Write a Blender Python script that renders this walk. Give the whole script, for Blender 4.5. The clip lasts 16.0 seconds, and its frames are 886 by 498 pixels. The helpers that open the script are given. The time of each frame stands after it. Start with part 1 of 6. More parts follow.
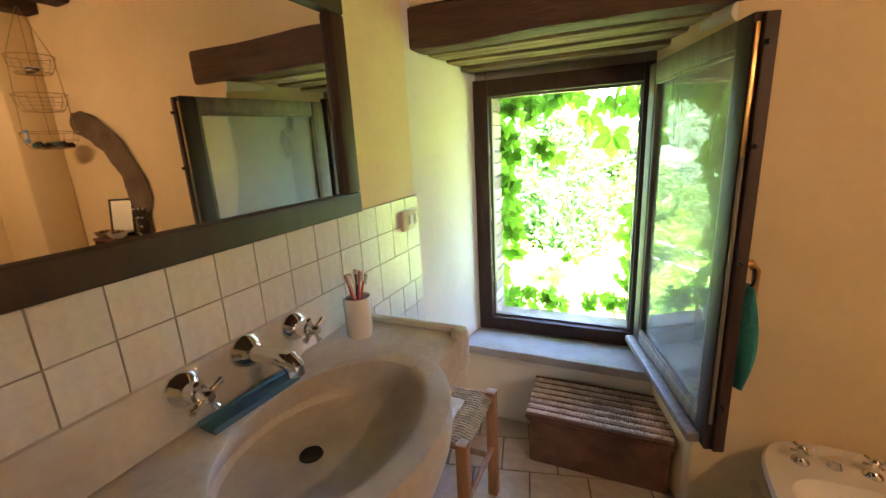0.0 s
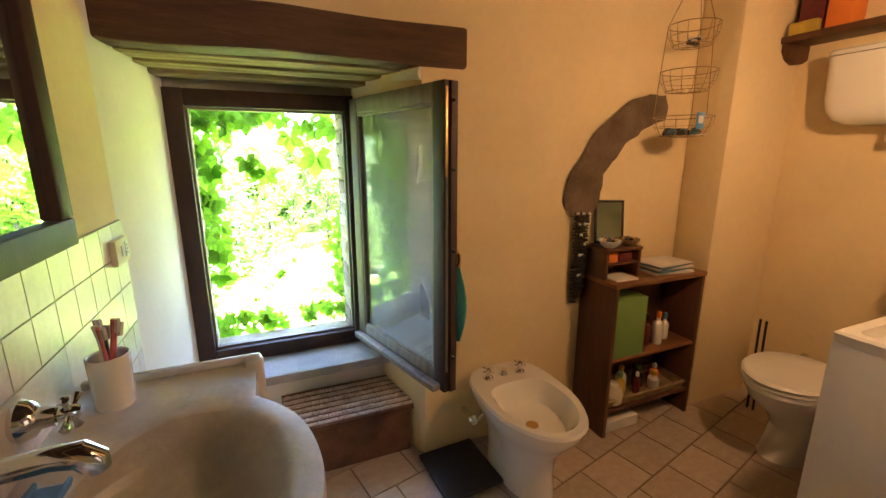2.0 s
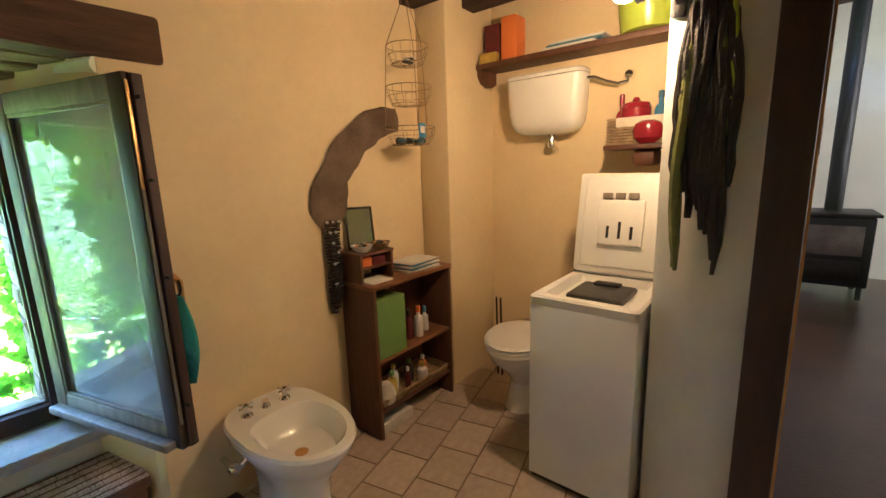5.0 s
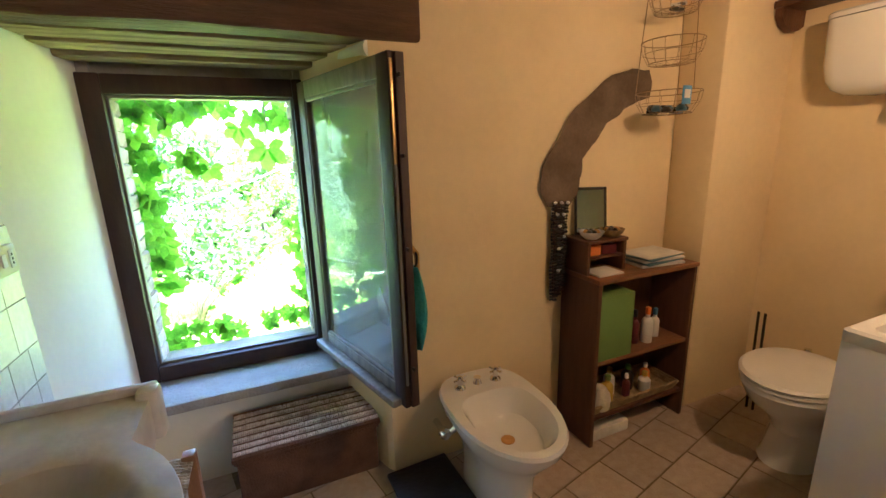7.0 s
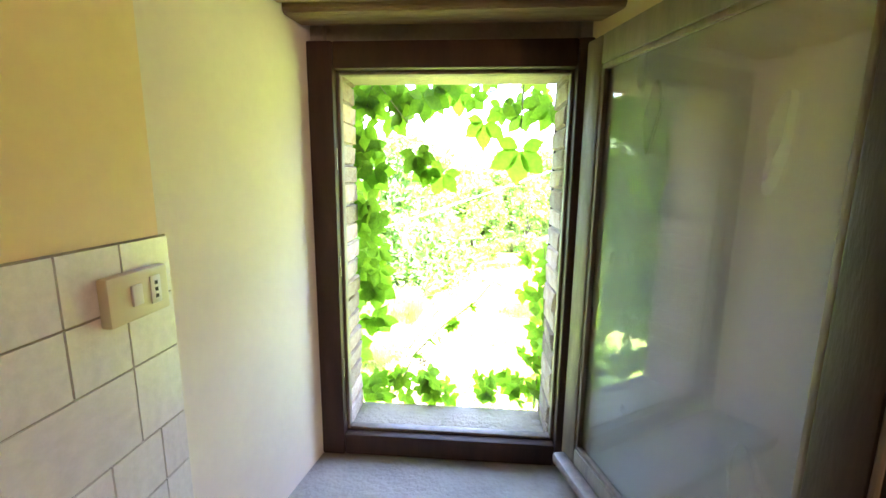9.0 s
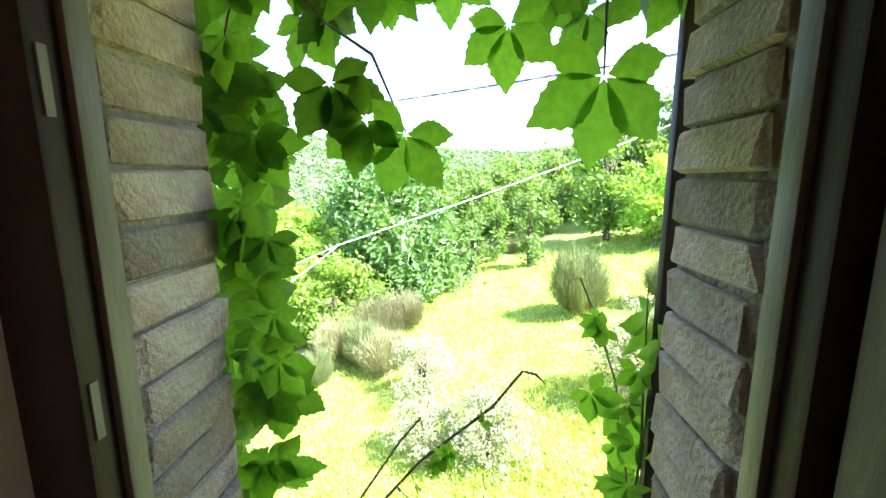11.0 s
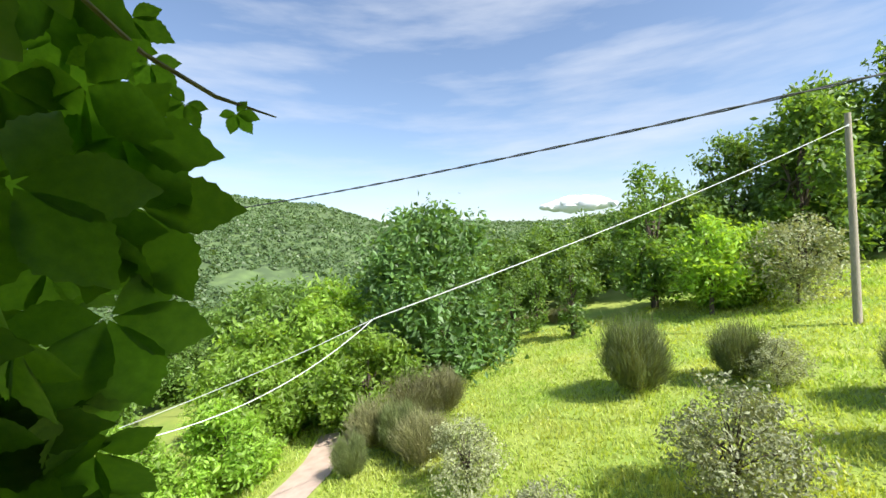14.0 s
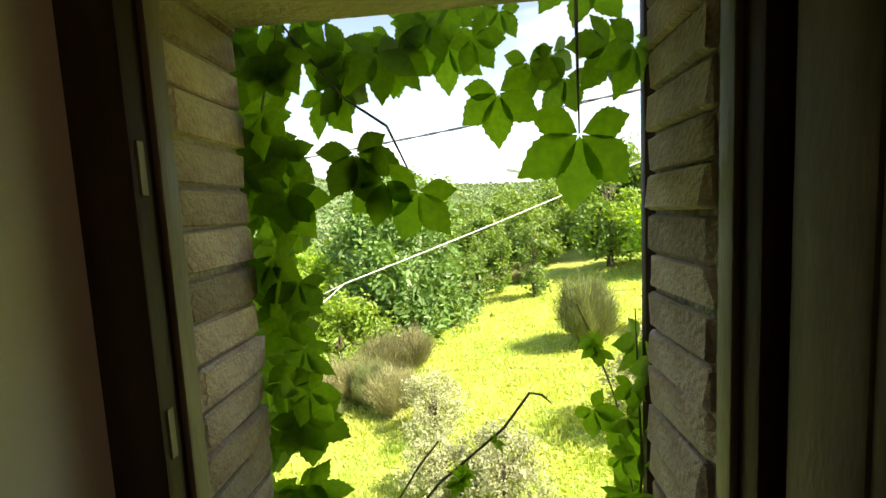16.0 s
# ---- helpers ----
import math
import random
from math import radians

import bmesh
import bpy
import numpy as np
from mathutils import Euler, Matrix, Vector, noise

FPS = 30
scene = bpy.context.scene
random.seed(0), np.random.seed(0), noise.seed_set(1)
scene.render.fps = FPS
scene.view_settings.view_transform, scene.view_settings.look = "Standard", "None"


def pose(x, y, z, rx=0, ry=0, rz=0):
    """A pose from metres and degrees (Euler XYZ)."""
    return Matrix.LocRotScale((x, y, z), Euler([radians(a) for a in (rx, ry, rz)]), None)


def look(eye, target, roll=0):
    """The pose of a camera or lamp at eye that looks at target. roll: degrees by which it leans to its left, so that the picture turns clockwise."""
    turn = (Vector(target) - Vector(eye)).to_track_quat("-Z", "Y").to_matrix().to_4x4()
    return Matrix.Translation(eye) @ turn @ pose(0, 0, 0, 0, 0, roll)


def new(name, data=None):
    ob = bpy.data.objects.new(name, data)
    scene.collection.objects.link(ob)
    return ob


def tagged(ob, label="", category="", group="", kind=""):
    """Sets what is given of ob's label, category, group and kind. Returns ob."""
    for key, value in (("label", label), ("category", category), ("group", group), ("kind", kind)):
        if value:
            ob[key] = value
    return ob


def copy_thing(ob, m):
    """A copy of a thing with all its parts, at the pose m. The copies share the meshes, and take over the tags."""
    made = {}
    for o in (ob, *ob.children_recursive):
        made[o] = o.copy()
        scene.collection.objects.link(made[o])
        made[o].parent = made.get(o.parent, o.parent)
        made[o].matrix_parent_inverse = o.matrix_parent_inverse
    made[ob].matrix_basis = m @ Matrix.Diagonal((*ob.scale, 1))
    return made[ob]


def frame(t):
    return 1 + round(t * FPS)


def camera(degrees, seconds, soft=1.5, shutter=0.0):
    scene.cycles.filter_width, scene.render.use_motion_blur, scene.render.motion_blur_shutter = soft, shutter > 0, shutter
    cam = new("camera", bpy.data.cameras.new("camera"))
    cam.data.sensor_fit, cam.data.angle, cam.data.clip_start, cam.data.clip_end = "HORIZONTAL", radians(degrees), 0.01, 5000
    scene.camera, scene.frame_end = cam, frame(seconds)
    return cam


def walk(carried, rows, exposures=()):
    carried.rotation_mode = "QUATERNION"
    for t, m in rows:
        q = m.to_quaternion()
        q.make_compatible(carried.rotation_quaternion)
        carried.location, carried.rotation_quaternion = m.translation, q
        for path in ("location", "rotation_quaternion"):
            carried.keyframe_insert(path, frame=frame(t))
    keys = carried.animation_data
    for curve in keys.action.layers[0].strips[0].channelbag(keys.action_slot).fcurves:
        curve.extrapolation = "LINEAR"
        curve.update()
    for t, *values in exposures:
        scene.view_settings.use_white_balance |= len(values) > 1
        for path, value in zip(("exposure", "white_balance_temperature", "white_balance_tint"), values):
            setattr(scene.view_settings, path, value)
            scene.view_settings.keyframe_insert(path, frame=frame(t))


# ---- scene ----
cam = camera(93.3, 16.0)
PATH = [
    (0, (0.775, -1.447, 1.37), (-0.032, 0.316, 0.881), -3.1),
    (0.5, (0.671, -1.469, 1.367), (0.21, 0.406, 0.846), -3.0),
    (1, (0.549, -1.503, 1.366), (0.525, 0.424, 0.831), -2.5),
    (1.5, (0.448, -1.543, 1.374), (0.854, 0.352, 0.88), -1.2),
    (2, (0.433, -1.56, 1.381), (1.187, 0.238, 0.934), -0.0),
    (2.5, (0.444, -1.561, 1.378), (1.489, 0.095, 0.972), 0.1),
    (3, (0.474, -1.553, 1.388), (1.762, -0.072, 1.003), 0.0),
    (3.5, (0.508, -1.568, 1.381), (1.985, -0.267, 1.027), -0.8),
    (3.7, (0.521, -1.578, 1.379), (2.058, -0.348, 1.03), -1.2),
    (5.8, (0.625, -1.646, 1.309), (2.11, -0.372, 0.893), -3.2),
    (6, (0.619, -1.619, 1.32), (2.018, -0.257, 0.885), -2.9),
    (6.5, (0.619, -1.542, 1.333), (1.721, 0.063, 0.873), -2.3),
    (7, (0.635, -1.445, 1.343), (1.397, 0.344, 0.875), -1.7),
    (7.5, (0.67, -1.337, 1.334), (1.073, 0.57, 0.885), -0.9),
    (8, (0.663, -1.189, 1.313), (0.783, 0.765, 0.903), -0.0),
    (8.5, (0.602, -0.927, 1.305), (0.552, 1.038, 0.932), 0.3),
    (9, (0.541, -0.673, 1.287), (0.396, 1.292, 0.941), 0.6),
    (9.2, (0.523, -0.565, 1.273), (0.366, 1.401, 0.941), 0.6),
    (11.3, (0.521, 0.268, 1.236), (0.378, 2.233, 0.893), -0.5),
    (11.5, (0.503, 0.346, 1.222), (0.355, 2.313, 0.893), -0.9),
    (12, (0.449, 0.508, 1.185), (0.253, 2.479, 0.91), -1.8),
    (12.5, (0.388, 0.697, 1.151), (0.141, 2.672, 0.956), -2.3),
    (13, (0.347, 0.784, 1.131), (0.061, 2.76, 1.024), -2.4),
    (13.5, (0.316, 0.844, 1.129), (0.009, 2.82, 1.093), -2.3),
    (14, (0.317, 0.839, 1.138), (0.01, 2.815, 1.138), -2.1),
    (14.5, (0.326, 0.801, 1.143), (0.029, 2.779, 1.131), -2.1),
    (15, (0.37, 0.653, 1.166), (0.094, 2.633, 1.108), -2.4),
    (15.5, (0.468, 0.327, 1.219), (0.227, 2.309, 1.095), -2.6),
    (16, (0.521, 0.061, 1.266), (0.357, 2.046, 1.084), -2.9),
]
EXPOSURES = [
    (0.0, 5.45, 5500, 21), (3.7, 5.4, 5900, 21), (5.8, 5.75, 4100, 4), (6.2, 5.7, 4200, 4), (7.0, 5.4, 4800, 14), (8.0, 5.35, 5600, 23), (9.2, 5.1, 5900, 29),
    (11.3, 2.4, 5700, 16), (12.0, 1.2, 6200, 14), (13.0, 1.05, 6400, 12), (15.0, 1.0, 6500, 12), (15.6, 1.15, 6800, 12), (16.0, 1.95, 7800, 16)]
walk(cam, [(t, look(eye, target, roll)) for t, eye, target, roll in PATH], EXPOSURES)

# ---- light ----
def sun_and_sky():
    to_sun = Vector((0.55, -0.36, 0.75)).normalized()
    world = bpy.data.worlds.new("sky")
    scene.world = world
    world.use_nodes = True
    nt = world.node_tree
    nt.nodes.clear()
    out = nt.nodes.new("ShaderNodeOutputWorld")
    bg = nt.nodes.new("ShaderNodeBackground")
    sky = nt.nodes.new("ShaderNodeTexSky")
    sky.sky_type, sky.sun_disc = "NISHITA", False
    sky.sun_elevation = math.asin(to_sun.z)
    sky.sun_rotation = math.atan2(to_sun.x, to_sun.y)
    # thin streaked cirrus
    tc = nt.nodes.new("ShaderNodeTexCoord")
    mp = nt.nodes.new("ShaderNodeMapping")
    mp.inputs["Scale"].default_value = (1.6, 1.6, 9.0)
    mp.inputs["Rotation"].default_value = (0.0, 0.22, 0.0)
    n1 = nt.nodes.new("ShaderNodeTexNoise")
    n1.inputs["Scale"].default_value, n1.inputs["Detail"].default_value, n1.inputs["Roughness"].default_value = 1.5, 8.0, 0.55
    ramp = nt.nodes.new("ShaderNodeValToRGB")
    ramp.color_ramp.elements[0].position, ramp.color_ramp.elements[1].position = 0.44, 0.86
    ramp.color_ramp.elements[1].color = (0.85, 0.85, 0.85, 1)
    mix = nt.nodes.new("ShaderNodeMixRGB")
    mix.inputs[2].default_value = (4.3, 4.6, 5.0, 1)
    nt.links.new(tc.outputs["Generated"], mp.inputs["Vector"])
    nt.links.new(mp.outputs["Vector"], n1.inputs["Vector"])
    nt.links.new(n1.outputs["Fac"], ramp.inputs["Fac"])
    nt.links.new(ramp.outputs["Color"], mix.inputs[0])
    nt.links.new(sky.outputs["Color"], mix.inputs[1])
    nt.links.new(mix.outputs["Color"], bg.inputs["Color"])
    bg.inputs["Strength"].default_value = 0.105
    nt.links.new(bg.outputs["Background"], out.inputs["Surface"])
    lamp = bpy.data.lights.new("sun", "SUN")
    lamp.energy, lamp.angle, lamp.color = 5.0, radians(0.5), (1.0, 0.95, 0.87)
    ob = new("sun", lamp)
    ob.matrix_world = look(to_sun * 50, (0, 0, 0))


sun_and_sky()


def room_fill(name, place, watts, colour, radius):
    lamp = bpy.data.lights.new(name, "POINT")
    lamp.energy, lamp.color, lamp.shadow_soft_size = watts, colour, radius
    ob = new(name, lamp)
    ob.location = place
    return ob


# ---- materials ----
def mat(name, colour, rough=0.6, metal=0.0, scale=8.0, vary=0.18, bump=0.15, fine=60.0, second=None, stretch=(1, 1, 1), coat=0.0, island=0.0, random_ob=0.0, spec=None):
    m = bpy.data.materials.new(name)
    m.use_nodes = True
    nt = m.node_tree
    b = nt.nodes["Principled BSDF"]
    b.inputs["Roughness"].default_value, b.inputs["Metallic"].default_value = rough, metal
    b.inputs["Coat Weight"].default_value = coat
    if spec is not None:
        b.inputs["Specular IOR Level"].default_value = spec
    tc = nt.nodes.new("ShaderNodeTexCoord")
    mp = nt.nodes.new("ShaderNodeMapping")
    mp.inputs["Scale"].default_value = stretch
    nt.links.new(tc.outputs["Object"], mp.inputs["Vector"])
    big = nt.nodes.new("ShaderNodeTexNoise")
    big.inputs["Scale"].default_value, big.inputs["Detail"].default_value = scale, 5
    small = nt.nodes.new("ShaderNodeTexNoise")
    small.inputs["Scale"].default_value, small.inputs["Detail"].default_value = fine, 4
    for n in (big, small):
        nt.links.new(mp.outputs["Vector"], n.inputs["Vector"])
    ramp = nt.nodes.new("ShaderNodeValToRGB")
    ramp.color_ramp.elements[0].position, ramp.color_ramp.elements[1].position = 0.3, 0.7
    c2 = second or [c * (1 - vary * 1.6) for c in colour]
    ramp.color_ramp.elements[0].color = (*c2, 1)
    ramp.color_ramp.elements[1].color = (*colour, 1)
    nt.links.new(big.outputs["Fac"], ramp.inputs["Fac"])
    grain = nt.nodes.new("ShaderNodeMixRGB")
    grain.blend_type = "MULTIPLY"
    grain.inputs[0].default_value = min(1.0, vary * 2)
    shift = nt.nodes.new("ShaderNodeMapRange")
    shift.inputs["To Min"].default_value, shift.inputs["To Max"].default_value = 0.65, 1.3
    nt.links.new(small.outputs["Fac"], shift.inputs["Value"])
    nt.links.new(ramp.outputs["Color"], grain.inputs[1])
    nt.links.new(shift.outputs["Result"], grain.inputs[2])
    col = grain.outputs["Color"]
    for amount, node, socket in ((island, "ShaderNodeNewGeometry", "Random Per Island"), (random_ob, "ShaderNodeObjectInfo", "Random")):
        if amount:
            src = nt.nodes.new(node)
            mr = nt.nodes.new("ShaderNodeMapRange")
            mr.inputs["To Min"].default_value, mr.inputs["To Max"].default_value = 1 - amount, 1 + amount
            nt.links.new(src.outputs[socket], mr.inputs["Value"])
            mu = nt.nodes.new("ShaderNodeMixRGB")
            mu.blend_type, mu.inputs[0].default_value = "MULTIPLY", 1.0
            nt.links.new(col, mu.inputs[1])
            nt.links.new(mr.outputs["Result"], mu.inputs[2])
            col = mu.outputs["Color"]
    nt.links.new(col, b.inputs["Base Color"])
    if bump:
        bn = nt.nodes.new("ShaderNodeBump")
        bn.inputs["Strength"].default_value, bn.inputs["Distance"].default_value = bump, 0.02
        add = nt.nodes.new("ShaderNodeMath")
        nt.links.new(big.outputs["Fac"], add.inputs[0])
        nt.links.new(small.outputs["Fac"], add.inputs[1])
        nt.links.new(add.outputs["Value"], bn.inputs["Height"])
        nt.links.new(bn.outputs["Normal"], b.inputs["Normal"])
    return m


def leafy(name, colour, second, translucent=0.45, scale=3.0, rough=0.5, island=0.35, random_ob=0.2):
    m = mat(name, colour, rough, scale=scale, vary=0.15, bump=0.0, second=second, island=island, random_ob=random_ob)
    nt = m.node_tree
    b, out = nt.nodes["Principled BSDF"], nt.nodes["Material Output"]
    col = b.inputs["Base Color"].links[0].from_socket
    tr = nt.nodes.new("ShaderNodeBsdfTranslucent")
    bright = nt.nodes.new("ShaderNodeMixRGB")
    bright.blend_type, bright.inputs[0].default_value = "MULTIPLY", 1.0
    bright.inputs[2].default_value = (2.7, 2.45, 0.7, 1)
    nt.links.new(col, bright.inputs[1])
    nt.links.new(bright.outputs["Color"], tr.inputs["Color"])
    mix = nt.nodes.new("ShaderNodeMixShader")
    mix.inputs[0].default_value = translucent
    nt.links.new(b.outputs["BSDF"], mix.inputs[1])
    nt.links.new(tr.outputs["BSDF"], mix.inputs[2])
    nt.links.new(mix.outputs["Shader"], out.inputs["Surface"])
    return m


def glass(name, tint=(0.93, 0.97, 0.94), rough=0.02):
    m = bpy.data.materials.new(name)
    m.use_nodes = True
    nt = m.node_tree
    nt.nodes.clear()
    out = nt.nodes.new("ShaderNodeOutputMaterial")
    tr, gl, fr, mix = (nt.nodes.new(k) for k in ("ShaderNodeBsdfTransparent", "ShaderNodeBsdfGlossy", "ShaderNodeFresnel", "ShaderNodeMixShader"))
    tr.inputs["Color"].default_value = (*tint, 1)
    gl.inputs["Roughness"].default_value = rough
    fr.inputs["IOR"].default_value = 2.4
    # film of dirt, thickened to whiten the pane in place of bright reflections
    film = nt.nodes.new("ShaderNodeBsdfDiffuse")
    film.inputs["Color"].default_value = (0.75, 0.78, 0.72, 1)
    smear = nt.nodes.new("ShaderNodeTexNoise")
    smear.inputs["Scale"].default_value = 3.0
    amount = nt.nodes.new("ShaderNodeMapRange")
    amount.inputs["To Min"].default_value, amount.inputs["To Max"].default_value = 0.17, 0.32
    filmed = nt.nodes.new("ShaderNodeMixShader")
    nt.links.new(smear.outputs["Fac"], amount.inputs["Value"])
    nt.links.new(amount.outputs["Result"], filmed.inputs[0])
    nt.links.new(fr.outputs["Fac"], mix.inputs[0])
    nt.links.new(tr.outputs["BSDF"], mix.inputs[1])
    nt.links.new(gl.outputs["BSDF"], mix.inputs[2])
    nt.links.new(mix.outputs["Shader"], filmed.inputs[1])
    nt.links.new(film.outputs["BSDF"], filmed.inputs[2])
    nt.links.new(filmed.outputs["Shader"], out.inputs["Surface"])
    return m


PLASTER = mat("ochre_plaster", (0.80, 0.66, 0.38), 0.9, scale=2.2, vary=0.07, bump=0.07, fine=30, second=(0.73, 0.585, 0.32))
PLASTER_PALE = mat("pale_plaster", (0.82, 0.79, 0.67), 0.9, scale=2.5, vary=0.06, bump=0.05, fine=38)
WHITEWASH = mat("grey_whitewash", (0.74, 0.74, 0.68), 0.9, scale=3, vary=0.08, bump=0.06, fine=40)
OUTER_PLASTER = mat("outer_render", (0.50, 0.44, 0.34), 0.95, scale=3, vary=0.2, bump=0.5)
MORTAR = mat("mortar", (0.36, 0.32, 0.26), 0.95, scale=14, vary=0.25, bump=0.8)
BRICK = mat("pale_brick", (0.47, 0.40, 0.32), 0.92, scale=4.0, fine=22, vary=0.25, bump=0.5, second=(0.33, 0.225, 0.17), random_ob=0.35, stretch=(0.5, 1, 0.33))
BEAM = mat("beam_wood", (0.13, 0.065, 0.032), 0.65, scale=5, vary=0.3, bump=0.5, fine=30, stretch=(1, 9, 9))
BEAM_Y = mat("joist_wood", (0.075, 0.038, 0.02), 0.75, scale=5, vary=0.3, bump=0.5, fine=30, stretch=(9, 1, 9))
OLD_BOARD = mat("old_board", (0.42, 0.31, 0.17), 0.8, scale=4, vary=0.35, bump=0.6, fine=30, second=(0.14, 0.085, 0.045), stretch=(0.8, 8, 8))
FRAME = mat("brown_frame_paint", (0.050, 0.023, 0.014), 0.6, scale=5, vary=0.25, bump=0.06, fine=40, stretch=(6, 6, 1))
# grey for small fittings and for sash parts, with daylight put into the colour
FRAME_GREY = mat("pale_grey_frame", (0.24, 0.20, 0.15), 0.5, scale=6, vary=0.25, bump=0.08, fine=40, stretch=(6, 6, 1))
SHELFWOOD = mat("dark_shelf_wood", (0.12, 0.05, 0.022), 0.5, scale=4, vary=0.25, bump=0.15, fine=30, stretch=(7, 7, 1))
SHELFTOP = mat("shelf_top_wood", (0.24, 0.105, 0.04), 0.45, scale=4, vary=0.25, bump=0.15, fine=30, stretch=(1, 7, 7))
STOOLWOOD = mat("honey_wood", (0.38, 0.20, 0.085), 0.5, scale=5, vary=0.25, bump=0.15, stretch=(6, 6, 1))
RUSH = mat("rush", (0.42, 0.30, 0.15), 0.8, scale=30, vary=0.3, bump=0.6, fine=120)
WICKER = mat("wicker", (0.70, 0.58, 0.47), 0.75, scale=25, vary=0.2, bump=0.4, fine=90, island=0.15, second=(0.42, 0.29, 0.21))
WICKER_DARK = mat("wicker_body", (0.17, 0.085, 0.05), 0.85, scale=12, vary=0.3, bump=0.4, fine=120)
TILE = mat("wall_tile", (0.74, 0.725, 0.69), 0.22, scale=7, vary=0.08, bump=0.03, fine=35, random_ob=0.05)
GROUT = mat("grout", (0.36, 0.33, 0.27), 0.95, scale=20, vary=0.2, bump=0.4)
FLOORTILE = mat("floor_tile", (0.50, 0.42, 0.335), 0.5, scale=6, vary=0.12, bump=0.12, fine=35, random_ob=0.1, second=(0.41, 0.325, 0.25))
FLOORGROUT = mat("floor_grout", (0.21, 0.16, 0.115), 0.95, scale=20, vary=0.2, bump=0.4)
COTTO = mat("dark_cotto", (0.085, 0.04, 0.025), 0.28, scale=3, vary=0.3, bump=0.1)
MARBLE = mat("worn_marble", (0.66, 0.635, 0.58), 0.42, scale=6, vary=0.2, bump=0.12, fine=45, second=(0.45, 0.43, 0.385))
STONE = mat("grey_stone_sill", (0.43, 0.42, 0.39), 0.8, scale=10, vary=0.15, bump=0.35, fine=70)
CERAMIC = mat("white_ceramic", (0.80, 0.79, 0.75), 0.12, scale=3, vary=0.02, bump=0.0, coat=0.4)
ENAMEL = mat("white_enamel", (0.78, 0.79, 0.80), 0.3, scale=3, vary=0.03, bump=0.0)
PLASTIC_W = mat("white_plastic", (0.72, 0.71, 0.67), 0.4, scale=5, vary=0.05, bump=0.02)
IVORY = mat("ivory_plastic", (0.66, 0.62, 0.42), 0.4, scale=5, vary=0.04, bump=0.0)
CHROME = mat("chrome", (0.82, 0.82, 0.82), 0.09, metal=1.0, scale=5, vary=0.05, bump=0.0)
BRASS = mat("brass", (0.62, 0.36, 0.12), 0.35, metal=1.0, scale=20, vary=0.15, bump=0.1)
DARKMETAL = mat("dark_metal", (0.05, 0.045, 0.04), 0.45, metal=0.8, scale=20, vary=0.2, bump=0.1)
WIRE = mat("rusty_wire", (0.40, 0.28, 0.15), 0.55, metal=0.3, scale=30, vary=0.2, bump=0.1)
BLACK = mat("black_rubber", (0.012, 0.012, 0.013), 0.45, scale=20, vary=0.2, bump=0.2)
BLACKCLOTH = mat("black_leather", (0.018, 0.017, 0.016), 0.5, scale=20, vary=0.3, bump=0.4, island=0.4)
OLIVECLOTH = mat("olive_strap", (0.20, 0.22, 0.05), 0.6, scale=20, vary=0.3, bump=0.3)
TURQ = mat("turquoise_cloth", (0.05, 0.33, 0.31), 0.85, scale=8, vary=0.2, bump=0.4, fine=90)
BLUE = mat("blue_plastic", (0.07, 0.19, 0.33), 0.5, scale=10, vary=0.15, bump=0.1)
GREENBOX = mat("green_card", (0.17, 0.30, 0.07), 0.6, scale=5, vary=0.08, bump=0.05)
LIME = mat("lime_plastic", (0.42, 0.55, 0.03), 0.22, scale=3, vary=0.04, bump=0.0)
RED = mat("red_enamel", (0.26, 0.014, 0.022), 0.2, scale=5, vary=0.1, bump=0.0)
PINK = mat("pink_plastic", (0.62, 0.16, 0.16), 0.4, scale=10, vary=0.1, bump=0.0)
ORANGE = mat("orange_card", (0.78, 0.22, 0.02), 0.5, scale=5, vary=0.06, bump=0.0)
MAROON = mat("maroon_card", (0.14, 0.02, 0.025), 0.5, scale=25, vary=0.2, bump=0.0)
YELLOW = mat("yellow_card", (0.62, 0.46, 0.05), 0.6, scale=15, vary=0.2, bump=0.1)
PAPER = mat("paper", (0.74, 0.72, 0.66), 0.8, scale=15, vary=0.1, bump=0.05)
BLUEPAPER = mat("blue_cover", (0.10, 0.22, 0.30), 0.5, scale=8, vary=0.15, bump=0.0)
CLOTH = mat("cream_cloth", (0.66, 0.60, 0.48), 0.9, scale=8, vary=0.12, bump=0.3)
# dark blotchy brown of the arch that stands for a cast shadow
SHADOW_ARCH = mat("brown_shadow_arch", (0.20, 0.145, 0.095), 0.9, scale=7, vary=0.3, bump=0.3, fine=70, second=(0.10, 0.07, 0.046))
STEEL = mat("drum_steel", (0.10, 0.10, 0.10), 0.4, metal=0.7, scale=20, vary=0.2, bump=0.1)
BLUEBOTTLE = mat("blue_bottle", (0.08, 0.26, 0.52), 0.3, scale=5, vary=0.1, bump=0.0)
MIRROR = mat("silvered_glass", (0.86, 0.88, 0.86), 0.015, metal=1.0, scale=4, vary=0.02, bump=0.0)
GLASS = glass("window_glass")
CONCRETE = mat("pole_wood", (0.36, 0.32, 0.26), 0.9, scale=4, vary=0.2, bump=0.3, stretch=(6, 6, 1))
CABLE = mat("grey_cable", (0.06, 0.065, 0.07), 0.6, scale=5, vary=0.1, bump=0.0)
CABLE_W = mat("white_cable", (0.62, 0.64, 0.62), 0.5, scale=5, vary=0.1, bump=0.0)
GRAVEL = mat("pink_gravel", (0.52, 0.40, 0.32), 0.95, scale=2, vary=0.15, bump=0.4, fine=30)
BARK = mat("bark", (0.11, 0.085, 0.06), 0.95, scale=8, vary=0.3, bump=0.8, stretch=(3, 3, 1))
STEM = mat("vine_stem", (0.20, 0.18, 0.06), 0.7, scale=20, vary=0.3, bump=0.3)
